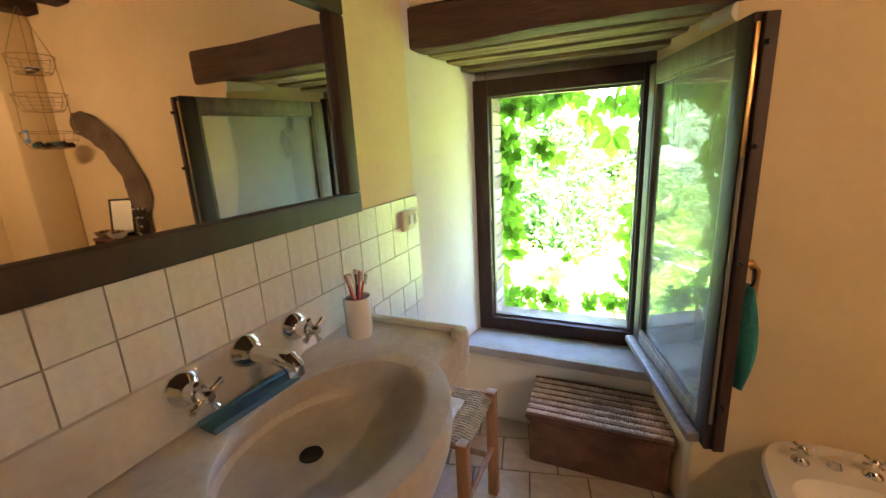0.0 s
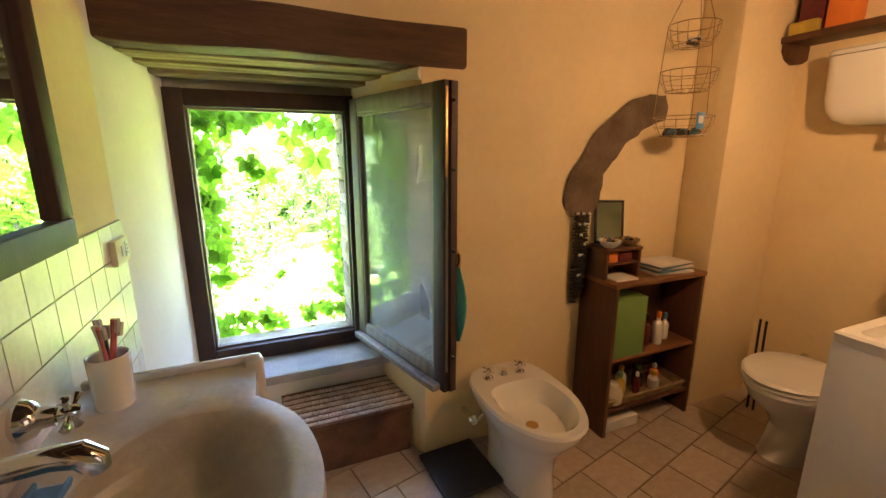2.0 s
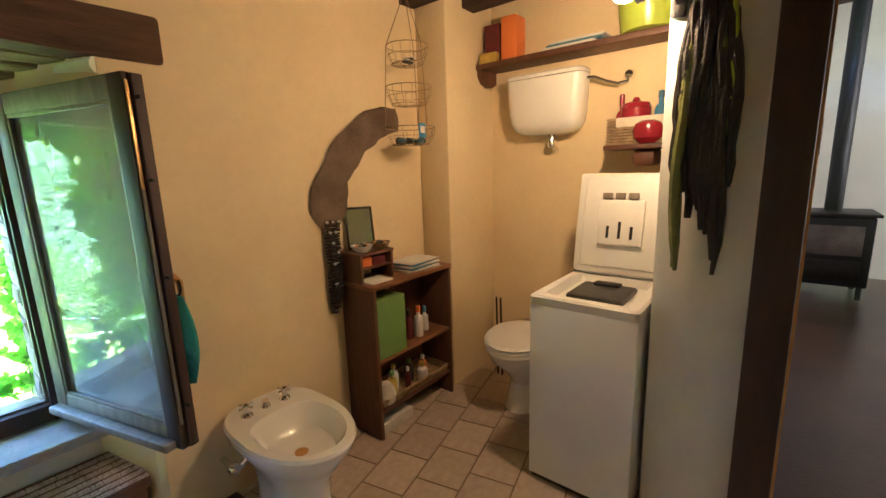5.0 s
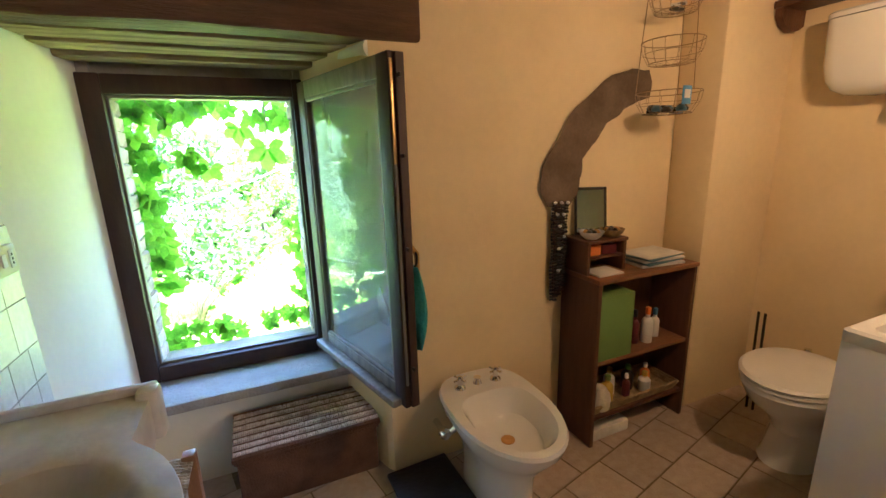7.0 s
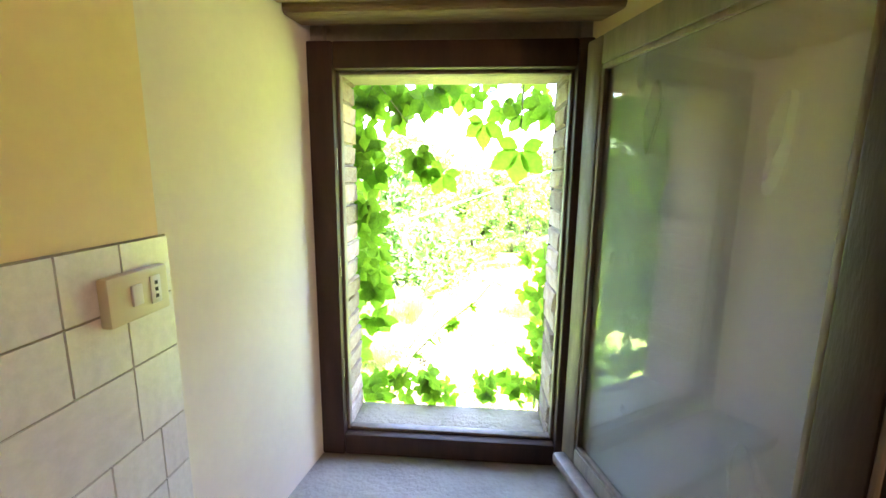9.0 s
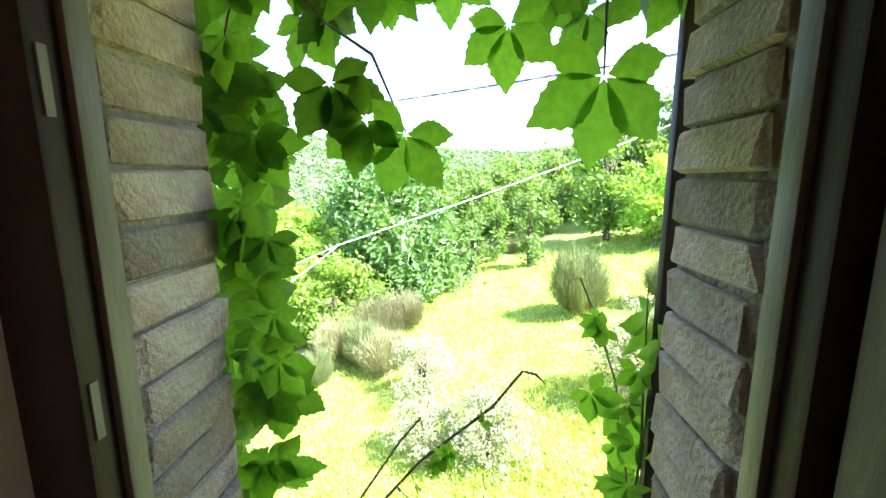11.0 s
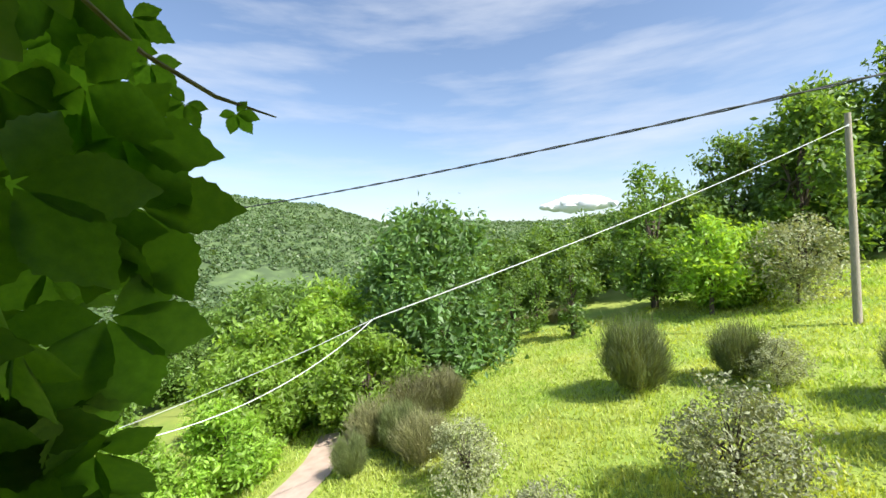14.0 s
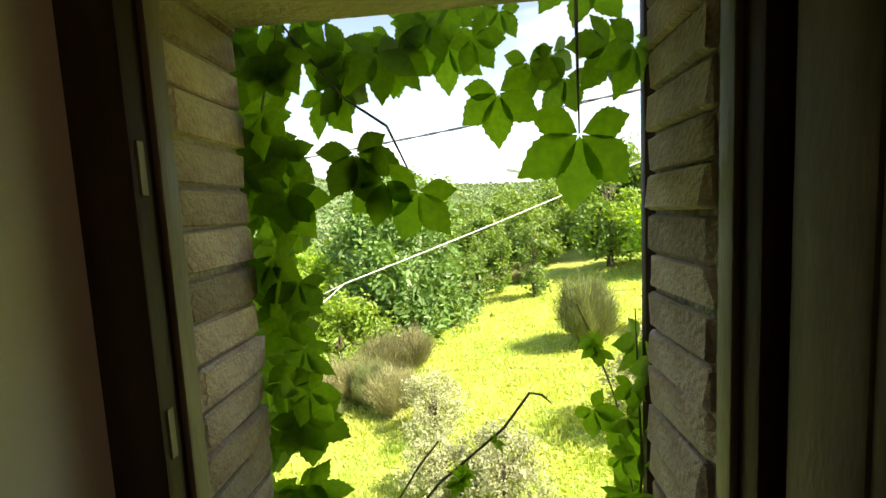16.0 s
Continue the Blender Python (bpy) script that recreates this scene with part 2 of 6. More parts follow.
VINE = leafy("vine_leaf", (0.086, 0.172, 0.022), (0.058, 0.128, 0.018), 0.6, scale=9, rough=0.38, island=0.12, random_ob=0.3)
LEAF_DARK = leafy("dark_leaf", (0.10, 0.19, 0.05), (0.065, 0.135, 0.036), 0.3, scale=0.5)
LEAF_MID = leafy("mid_leaf", (0.13, 0.22, 0.042), (0.085, 0.16, 0.034), 0.35, scale=0.4)
LEAF_LIGHT = leafy("light_leaf", (0.21, 0.33, 0.045), (0.15, 0.26, 0.038), 0.4, scale=0.5)
LEAF_OLIVE = leafy("olive_leaf", (0.27, 0.30, 0.17), (0.19, 0.22, 0.12), 0.2, scale=1.0)
LEAF_BROOM = leafy("broom_leaf", (0.15, 0.20, 0.075), (0.12, 0.145, 0.06), 0.2, scale=1.5)
LEAF_DRY = leafy("dry_twig", (0.20, 0.20, 0.10), (0.15, 0.165, 0.07), 0.15, scale=1.2)
LEAF_FAR = leafy("far_leaf", (0.085, 0.15, 0.05), (0.075, 0.125, 0.046), 0.25, scale=0.02, island=0.14)
GRASS = leafy("grass_blade", (0.24, 0.37, 0.070), (0.37, 0.41, 0.12), 0.38, scale=0.28, island=0.2)


def meadow():
    m = mat("meadow_and_woods", (0.32, 0.37, 0.07), 0.95, scale=0.25, vary=0.2, bump=0.6, fine=3.0, second=(0.18, 0.28, 0.035))
    nt = m.node_tree
    b = nt.nodes["Principled BSDF"]
    near = b.inputs["Base Color"].links[0].from_socket
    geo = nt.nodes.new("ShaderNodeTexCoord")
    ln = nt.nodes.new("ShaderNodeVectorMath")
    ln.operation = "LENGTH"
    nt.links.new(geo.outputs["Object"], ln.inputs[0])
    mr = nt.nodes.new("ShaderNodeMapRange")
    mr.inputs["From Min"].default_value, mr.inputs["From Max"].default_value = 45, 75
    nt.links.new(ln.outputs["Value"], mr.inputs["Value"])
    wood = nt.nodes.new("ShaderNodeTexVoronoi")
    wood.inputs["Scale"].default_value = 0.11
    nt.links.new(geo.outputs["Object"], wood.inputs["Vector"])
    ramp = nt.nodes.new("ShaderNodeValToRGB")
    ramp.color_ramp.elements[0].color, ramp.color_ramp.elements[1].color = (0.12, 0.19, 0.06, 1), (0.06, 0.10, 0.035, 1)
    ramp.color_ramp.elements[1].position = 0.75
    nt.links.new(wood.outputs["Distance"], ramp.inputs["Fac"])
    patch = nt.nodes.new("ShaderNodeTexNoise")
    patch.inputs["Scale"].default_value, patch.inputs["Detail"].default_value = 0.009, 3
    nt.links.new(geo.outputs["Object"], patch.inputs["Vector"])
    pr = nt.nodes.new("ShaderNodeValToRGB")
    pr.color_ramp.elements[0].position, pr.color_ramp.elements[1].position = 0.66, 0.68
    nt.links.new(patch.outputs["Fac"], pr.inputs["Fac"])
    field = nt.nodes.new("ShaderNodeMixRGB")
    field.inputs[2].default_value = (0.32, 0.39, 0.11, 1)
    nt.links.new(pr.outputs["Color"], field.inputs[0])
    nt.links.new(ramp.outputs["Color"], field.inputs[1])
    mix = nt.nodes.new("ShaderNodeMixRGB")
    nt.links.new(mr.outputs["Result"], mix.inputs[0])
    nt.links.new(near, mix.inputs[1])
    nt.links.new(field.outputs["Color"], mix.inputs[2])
    nt.links.new(mix.outputs["Color"], b.inputs["Base Color"])
    return m


MEADOW = meadow()


# ---- builders ----
def thing(name, place, label, category, group="", kind=""):
    ob = new(name)
    ob.empty_display_size = 0.05
    ob.location = place
    return tagged(ob, label, category, group, kind)


def finish(name, me, material, smooth=True):
    me.materials.append(material)
    if smooth:
        me.polygons.foreach_set("use_smooth", [True] * len(me.polygons))
        me.set_sharp_from_angle(angle=radians(35))
    return new(name, me)


def attach(ob, parent):
    ob.parent = parent
    root = parent
    while root.parent:
        root = root.parent
    if parent is root:
        ob.matrix_parent_inverse = Matrix.Translation(-Vector(root.location))
    return ob


def part(name, bm, material, parent=None, label="", smooth=True):
    me = bpy.data.meshes.new(name)
    bmesh.ops.recalc_face_normals(bm, faces=bm.faces[:])
    bm.to_mesh(me)
    bm.free()
    ob = finish(name, me, material, smooth)
    if parent:
        attach(ob, parent)
    if label:
        ob["label"] = label
    return ob


def box(x0, y0, z0, x1, y1, z1, bevel=0.0, m=None, bm=None, seg=2):
    own = bm is None
    bm = bmesh.new() if own else bm
    vs = [bm.verts.new(v) for v in ((x0, y0, z0), (x1, y0, z0), (x1, y1, z0), (x0, y1, z0), (x0, y0, z1), (x1, y0, z1), (x1, y1, z1), (x0, y1, z1))]
    fs = [bm.faces.new([vs[i] for i in f]) for f in ((3, 2, 1, 0), (4, 5, 6, 7), (0, 1, 5, 4), (1, 2, 6, 5), (2, 3, 7, 6), (3, 0, 4, 7))]
    if m is not None:
        for v in vs:
            v.co = m @ v.co
    if bevel:
        bmesh.ops.bevel(bm, geom=list({e for f in fs for e in f.edges}), offset=bevel, segments=seg, affect="EDGES", profile=0.5)
    return bm


def prism(plan, z0, z1, bevel=0.0):
    bm = bmesh.new()
    lo = [bm.verts.new((x, y, z0)) for x, y in plan]
    hi = [bm.verts.new((x, y, z1)) for x, y in plan]
    bm.faces.new(lo[::-1])
    bm.faces.new(hi)
    n = len(plan)
    for i in range(n):
        bm.faces.new((lo[i], lo[(i + 1) % n], hi[(i + 1) % n], hi[i]))
    if bevel:
        bmesh.ops.bevel(bm, geom=bm.edges[:], offset=bevel, segments=2, affect="EDGES")
    return bm


def loft(loops, close_start=True, close_end=True, bm=None):
    """Skin a row of closed loops that have the same count of points."""
    bm = bm or bmesh.new()
    rows = [[bm.verts.new(p) for p in loop] for loop in loops]
    n = len(rows[0])
    for a, b in zip(rows, rows[1:]):
        for i in range(n):
            bm.faces.new((a[i], a[(i + 1) % n], b[(i + 1) % n], b[i]))
    if close_start:
        bm.faces.new(rows[0][::-1])
    if close_end:
        bm.faces.new(rows[-1])
    return bm


def lathe(profile, place=(0, 0, 0), n=24, m=None, bm=None):
    m = m or Matrix.Identity(4)
    loops = [[m @ Vector((r * math.cos(2 * math.pi * k / n), r * math.sin(2 * math.pi * k / n), z)) + Vector(place) for k in range(n)] for r, z in profile]
    return loft(loops, bm=bm)


def tube(points, radius, n=8, bm=None):
    pts = [Vector(p) for p in points]
    rad = radius if isinstance(radius, (list, tuple)) else [radius] * len(pts)
    loops = []
    side = None
    for i, p in enumerate(pts):
        d = (pts[min(i + 1, len(pts) - 1)] - pts[max(i - 1, 0)]).normalized()
        if side is None:
            side = d.orthogonal().normalized()
        side = (side - d * side.dot(d)).normalized()
        up = d.cross(side)
        loops.append([p + (side * math.cos(2 * math.pi * k / n) + up * math.sin(2 * math.pi * k / n)) * rad[i] for k in range(n)])
    return loft(loops, bm=bm)


def arc(a, b, sag, n=14):
    a, b = Vector(a), Vector(b)
    return [a.lerp(b, t) - Vector((0, 0, 4 * sag * t * (1 - t))) for t in [i / n for i in range(n + 1)]]


def mesh_from(name, verts, faces, material, parent=None, smooth=False):
    me = bpy.data.meshes.new(name)
    me.from_pydata(verts, [], faces)
    ob = finish(name, me, material, smooth)
    return attach(ob, parent) if parent else ob


def structure(name, bm, material, label, category, smooth=True):
    return tagged(part(name, bm, material, smooth=smooth), label, category, kind="structure")

# ---- the room: structure ----
structure("wall_window_left", prism([(-0.30, 0.0), (0.0, 0.0), (0.08, 0.50), (0.08, 0.53), (-0.30, 0.53)], 0, 2.45), PLASTER_PALE, "pale cream plastered window reveal beside the basin", "wall", smooth=False)
structure("wall_window_right", prism([(1.02, 0.05), (3.3, 0.05), (3.3, 0.53), (0.84, 0.53), (0.84, 0.50), (1.0, 0.075)], 0, 2.45), PLASTER, "ochre plastered stone wall beside the window", "wall", smooth=False)
structure("wall_window_below", box(0.0, 0.345, 0, 1.0, 0.53, 0.365), PLASTER_PALE, "cream plastered wall under the window sill", "wall", smooth=False)
structure("wall_window_above", box(0.0, 0.05, 1.853, 1.0195, 0.53, 2.45), PLASTER, "cream plastered wall above the wooden lintel", "wall", smooth=False)
structure("wall_outer_left", box(-6, 0.535, -8, 0.115, 0.735, 4.6), OUTER_PLASTER, "rough outer house wall left of the window", "wall")
structure("wall_outer_right", box(0.812, 0.535, -8, 7, 0.735, 4.6), OUTER_PLASTER, "rough outer house wall right of the window", "wall")
structure("wall_outer_top", box(0.115, 0.5605, 1.574, 0.812, 0.735, 4.6), OUTER_PLASTER, "rough outer house wall above the window", "wall")
structure("wall_outer_bottom", box(0.115, 0.535, -8, 0.812, 0.735, 0.40), OUTER_PLASTER, "rough outer house wall below the window", "wall")
structure("outer_sill", box(0.10, 0.565, 0.40, 0.83, 0.775, 0.435, 0.006), OUTER_PLASTER, "grey-brown outer window sill", "sill")
structure("wall_basin", box(-0.30, -2.9, 0, 0, 0.0, 2.45), PLASTER, "cream plastered wall behind the washbasin", "wall", smooth=False)
structure("wall_pier", box(2.505, -0.165, 0, 3.3, 0.05, 2.45, 0.012), PLASTER, "ochre plastered pier beside the toilet alcove", "wall")
structure("wall_cistern", box(2.97, -1.50, 0, 3.27, -0.16, 2.45), PLASTER, "ochre plastered wall behind the toilet", "wall", smooth=False)
structure("wall_column", box(2.15, -1.60, 0, 2.97, -1.318, 2.45, 0.012), WHITEWASH, "grey whitewashed wall end beside the doorway", "wall")
structure("wall_door_side", box(2.15, -2.9, 0, 2.40, -2.62, 2.45), WHITEWASH, "whitewashed wall on the far side of the doorway", "wall")
structure("wall_over_door", box(2.15, -2.62, 2.02, 2.40, -1.60, 2.45), WHITEWASH, "whitewashed wall over the doorway", "wall")
structure("wall_back", box(-0.30, -3.1, 0, 2.40, -2.9, 2.45), PLASTER, "cream plastered back wall of the bathroom", "wall")
structure("ceiling", box(-0.3, -3.1, 2.33, 3.3, 0.53, 2.45), BEAM_Y, "dark brown wooden plank ceiling", "ceiling")
structure("roof", box(-6, -7, 4.6, 9, 1.1, 4.8), OUTER_PLASTER, "roof slab that closes the house", "roof")
structure("floor", box(-0.3, -3.1, -0.2, 2.42, 0.53, -0.004), FLOORGROUT, "beige bathroom floor of laid ceramic tiles", "floor")
structure("floor_alcove", box(2.42, -1.4, -0.2, 3.3, 0.1, -0.004), FLOORGROUT, "beige tiled floor of the toilet alcove", "floor")
structure("floor_next_room", box(2.42, -6.0, -0.2, 8.2, -1.4, -0.006), COTTO, "dark red polished cotto floor of the next room", "floor")
structure("wall_next_far", box(7.0, -6.0, 0, 7.3, -1.3, 2.9), PLASTER_PALE, "dim rough plaster wall of the next room", "wall")
structure("wall_next_side", box(2.97, -1.5, 0, 7.0, -1.3, 2.9), WHITEWASH, "dim side wall of the next room", "wall")
structure("wall_next_back", box(2.15, -6.2, 0, 7.3, -6.0, 2.9), PLASTER_PALE, "dim end wall of the next room", "wall")
structure("wall_next_left", box(2.15, -6.0, 0, 2.40, -2.9, 2.9), PLASTER_PALE, "dim wall of the next room beside the bathroom", "wall")
structure("ceiling_next_room", box(2.15, -6.2, 2.9, 7.3, -1.3, 3.0), BEAM_Y, "dark ceiling of the next room", "ceiling")

# joists under the planks
joists = [(0.05, 0.15), (0.47, 0.13), (0.90, 0.14), (1.32, 0.13), (1.72, 0.14), (2.06, 0.13), (2.38, 0.12), (2.66, 0.12)]
for k, (x, w) in enumerate(joists):
    bm = box(x, -2.9, 2.20, x + w, 0.05 if x < 2.4 else -0.16, 2.33, 0.012)
    for v in bm.verts:
        v.co += Vector((0, 0, 0.006)) * noise.noise(v.co * 3 + Vector((k, 0, 0)))
    tagged(part("ceiling_joist", bm, BEAM_Y), "dark rough-hewn wooden ceiling joist", "beam", "ceiling joists", "structure")

# lintel and the boards under it
bm = bmesh.new()
for a, b, c, d, e, g in ((0.0, 0.032, 1.705, 1.207, 0.15, 1.852),):
    box(a, b, c, d, e, g, 0.014, bm=bm)
bmesh.ops.subdivide_edges(bm, edges=[e for e in bm.edges if abs(e.verts[0].co.x - e.verts[1].co.x) > 0.5], cuts=14)
for v in bm.verts:
    v.co += Vector((0, 0.006 * noise.noise(v.co * 4), 0.012 * noise.noise(v.co * 3 + Vector((5, 0, 0)))))
structure("lintel_beam", bm, BEAM, "dark brown rough wooden lintel beam over the window", "beam")
for k, (y0, y1, z) in enumerate(((0.152, 0.275, 1.700), (0.281, 0.39, 1.690), (0.396, 0.492, 1.672))):
    bm = box(-0.02, y0, z, 1.04 - 0.06 * k, y1, z + 0.15, 0.01)
    structure("lintel_board", bm, OLD_BOARD, "weathered wooden board on the underside of the lintel", "beam")
tagged(part("plaster_roll", tube([(0.955, 0.30, 1.672), (0.985, 0.20, 1.680), (1.03, 0.055, 1.68)], [0.03, 0.034, 0.03], 12), PLASTER_PALE), "rounded cream plaster edge under the lintel", "trim", kind="structure")

# stone sill
bm = box(0.03, 0.285, 0.368, 0.955, 0.505, 0.412, 0.008)
bmesh.ops.subdivide_edges(bm, edges=[e for e in bm.edges if abs(e.verts[0].co.x - e.verts[1].co.x) > 0.5], cuts=18)
for v in bm.verts:
    v.co.y += 0.004 * noise.noise(v.co * 9) if v.co.y < 0.4 else 0
structure("window_sill", bm, STONE, "worn grey stone window sill", "sill")

# door frame
df = thing("door_frame", (2.2, -1.65, 0), "dark brown wooden door frame of the open doorway", "door frame", kind="structure")
part("jamb", box(2.128, -1.70, 0, 2.27, -1.592, 2.10, 0.006), FRAME, df)
part("jamb", box(2.128, -2.66, 0, 2.27, -2.56, 2.10, 0.006), FRAME, df)
part("head", box(2.130, -2.56, 2.0, 2.268, -1.70, 2.10, 0.006), FRAME, df)
part("strike_strip", box(2.215, -1.712, 0.1, 2.24, -1.7005, 1.98), BRASS, df, "pale metal edge strip")

# ---- window ----
win = thing("window_1", (0.46, 0.52, 0.41), "brown wooden casement window frame standing open", "window", kind="structure")
part("frame_stile", box(0.078, 0.495, 0.412, 0.150, 0.560, 1.640, 0.006), FRAME, win)
part("frame_stile", box(0.800, 0.495, 0.412, 0.842, 0.560, 1.640, 0.006), FRAME, win)
part("frame_head", box(0.150, 0.496, 1.568, 0.800, 0.559, 1.639, 0.006), FRAME, win)
part("frame_sill", box(0.150, 0.496, 0.413, 0.800, 0.559, 0.482, 0.006), FRAME, win)
for x0, x1, z0, z1 in ((0.150, 0.160, 0.482, 1.568), (0.790, 0.800, 0.482, 1.568), (0.160, 0.790, 1.558, 1.568), (0.160, 0.790, 0.482, 0.492)):
    part("stop_bead", box(x0, 0.525, z0, x1, 0.553, z1, 0.003), FRAME_GREY, win)
for z in (0.70, 1.02, 1.33):
    part("strike_plate", box(0.1495, 0.503, z - 0.03, 0.1525, 0.512, z + 0.03), FRAME_GREY, win)

hinge, free = Vector((0.838, 0.488, 0)), Vector((1.030, -0.193, 0))
along = (free - hinge).normalized()
SW = (free - hinge).length
SM = Matrix.Translation(hinge) @ Matrix.Rotation(math.atan2(along.y, along.x), 4, "Z")
sash = thing("window_sash", hinge + Vector((0, 0, 0.455)), "brown wooden window sash with one pane, swung open inwards", "window sash")
z0, z1, st = 0.458, 1.622, 0.068
# hinge stile and rails paler than the lock stile: daylight in the colour
part("hinge_stile", box(0.0, -0.022, z0, st, 0.022, z1, 0.005, SM), FRAME_GREY, sash)
part("lock_stile", box(SW - st, -0.022, z0, SW, 0.022, z1, 0.005, SM), FRAME, sash)
part("top_rail", box(st, -0.021, z1 - st, SW - st, 0.021, z1, 0.004, SM), FRAME_GREY, sash)
part("bottom_rail", box(st, -0.021, z0, SW - st, 0.021, z0 + 0.075, 0.004, SM), FRAME_GREY, sash)
part("drip_board", box(0.02, -0.062, z0 + 0.006, SW - 0.02, -0.0225, z0 + 0.036, 0.008, SM), FRAME_GREY, sash, "grey drip board with the sky's reflection in its colour")
for x0, x1, c, d in ((st, st + 0.012, z0 + 0.075, z1 - st), (SW - st - 0.012, SW - st, z0 + 0.075, z1 - st), (st, SW - st, z1 - st - 0.012, z1 - st), (st, SW - st, z0 + 0.075, z0 + 0.087)):
    part("glazing_bead", box(x0, -0.018, c, x1, -0.006, d, 0.002, SM), FRAME_GREY, sash)
pane = part("pane", box(st - 0.004, -0.003, z0 + 0.071, SW - st + 0.004, 0.001, z1 - st + 0.004, 0, SM), GLASS, sash, "clear window pane", smooth=False)
pane.visible_shadow = False
part("lip", box(SW, -0.004, z0 + 0.006, SW + 0.016, 0.026, z1 - 0.004, 0.003, SM), FRAME, sash)
part("lock_rod", tube([SM @ Vector((SW + 0.004, -0.014, z)) for z in (0.55, 1.30)], 0.005, 8), FRAME_GREY, sash, "dull metal locking rod")
part("rod_plate", box(SW + 0.0005, -0.018, 1.30, SW + 0.005, -0.008, 1.60, 0.001, SM), BRASS, sash, "brass lock plate")
for z in (0.62, 1.04, 1.33, 1.56):
    part("rod_guide", box(SW + 0.012, -0.002, z - 0.012, SW + 0.032, 0.006, z + 0.0, 0.002, SM), DARKMETAL, sash)
hp = SM @ Vector((SW - 0.03, 0.022, 1.02))
handle = part("handle", tube([SM @ Vector((SW - 0.03, 0.02, 1.02)), SM @ Vector((SW - 0.03, 0.055, 1.02)), SM @ Vector((SW - 0.028, 0.07, 1.0)), SM @ Vector((SW - 0.025, 0.07, 0.92))], [0.011, 0.011, 0.01, 0.007], 10), BRASS, sash, "brass window handle")

# turquoise bag on the handle
bag = thing("cloth_bag", SM @ Vector((SW - 0.04, 0.075, 0.68)), "turquoise cloth bag hanging from the window handle", "bag")
loops = []
for k in range(13):
    t = k / 12
    w = 0.018 + 0.05 * math.sin(math.pi * (0.12 + 0.80 * t)) + 0.012 * t
    d = 0.010 + 0.016 * math.sin(math.pi * min(1, t * 1.05)) 
    loops.append([SM @ Vector((SW - 0.045 + w * math.cos(a), 0.058 + d * math.sin(a) * (1 + 0.25 * math.sin(5 * a)), 0.955 - 0.30 * t)) for a in [2 * math.pi * j / 20 for j in range(20)]])
part("cloth", loft(loops), TURQ, bag)
part("ring", tube([SM @ Vector((SW - 0.045 + 0.03 * math.sin(a), 0.062, 0.985 + 0.036 * math.cos(a))) for a in [2 * math.pi * j / 16 for j in range(17)]], 0.004, 6), DARKMETAL, bag, "dark metal hanging ring")

# shutter edge outside
tagged(part("shutter_edge", box(0.800, 0.78, 0.42, 0.84, 0.80, 1.66, 0.004), FRAME), "dark painted shutter post outside the window", "shutter", kind="structure")

# ---- washbasin corner ----
def basin():
    b = thing("washbasin", (0.2, -0.9, 0.55), "worn grey marble washbasin with an oval bowl on the wall", "washbasin")
    cx, cy, n = 0.262, -0.895, 96
    outer, inner = [], []
    for k in range(n):
        a = 2 * math.pi * k / n
        c, s = math.cos(a), math.sin(a)
        ro = 1 / math.hypot(c / 0.222, s / 0.300)
        lim = []
        if c > 1e-6:
            lim.append((0.372 - cx) / c)
        if c < -1e-6:
            lim.append((0.004 - cx) / c)
        if s > 1e-6:
            lim.append((-0.457 - cy) / s)
        if s < -1e-6:
            lim.append((-1.333 - cy) / s)
        rr = min(lim)
        outer.append((a, max(ro, rr)))
        inner.append((a, 1 / math.hypot(c / 0.168, s / 0.238)))

    def ring(src, scale, z, grow=0.0, wob=0.0):
        return [(cx + (r * scale + grow) * math.cos(a), cy + (r * scale + grow) * math.sin(a), z + wob * noise.noise(Vector((math.cos(a) * 3, math.sin(a) * 3, z)))) for a, r in src]

    loops = [ring(outer, 0.50, 0.60), ring(outer, 0.72, 0.66), ring(outer, 0.90, 0.72), ring(outer, 0.985, 0.775), ring(outer, 1.0, 0.80),
             ring(outer, 1.0, 0.848, 0, 0.004), ring(outer, 0.992, 0.858, 0, 0.003), ring(inner, 1.03, 0.861, 0.006, 0.002), ring(inner, 1.0, 0.856), ring(inner, 0.985, 0.842),
             ring(inner, 0.965, 0.79), ring(inner, 0.93, 0.745), ring(inner, 0.84, 0.722), ring(inner, 0.62, 0.712), ring(inner, 0.3, 0.708), ring(inner, 0.11, 0.706)]
    for lp in loops:
        for i, p in enumerate(lp):
            x = max(p[0], 0.008)
            lp[i] = (x, p[1], p[2])
    for lp in loops[9:]:
        for i, (x, y, z) in enumerate(lp):
            deep = 0.855 - z
            lp[i] = (x - 0.45 * deep, y, 0.855 - 0.66 * deep)
    part("bowl", loft(loops), MARBLE, b)
    part("end_lip", box(0.010, -0.472, 0.8585, 0.382, -0.452, 0.879, 0.006), MARBLE, b, "raised marble end lip")
    part("corner_ear", box(0.345, -0.50, 0.76, 0.388, -0.452, 0.877, 0.012), MARBLE, b, "chipped marble corner ear")
    part("splashback", box(0.008, -1.62, 0.861, 0.022, -0.70, 0.985, 0.004), MARBLE, b, "marble splashback slab")
    part("shelf_left", box(0.008, -1.70, 0.80, 0.30, -1.335, 0.856, 0.008), MARBLE, b)
    part("drain", lathe([(0.0, 0.757), (0.018, 0.759), (0.023, 0.7605), (0.025, 0.757)], (cx - 0.066, cy, 0), 20), DARKMETAL, b, "dark drain hole")
    part("bracket", box(0.006, -1.20, 0.45, 0.16, -1.14, 0.70, 0.01), STONE, b)
    part("bracket", box(0.006, -0.66, 0.45, 0.16, -0.60, 0.70, 0.01), STONE, b)


basin()

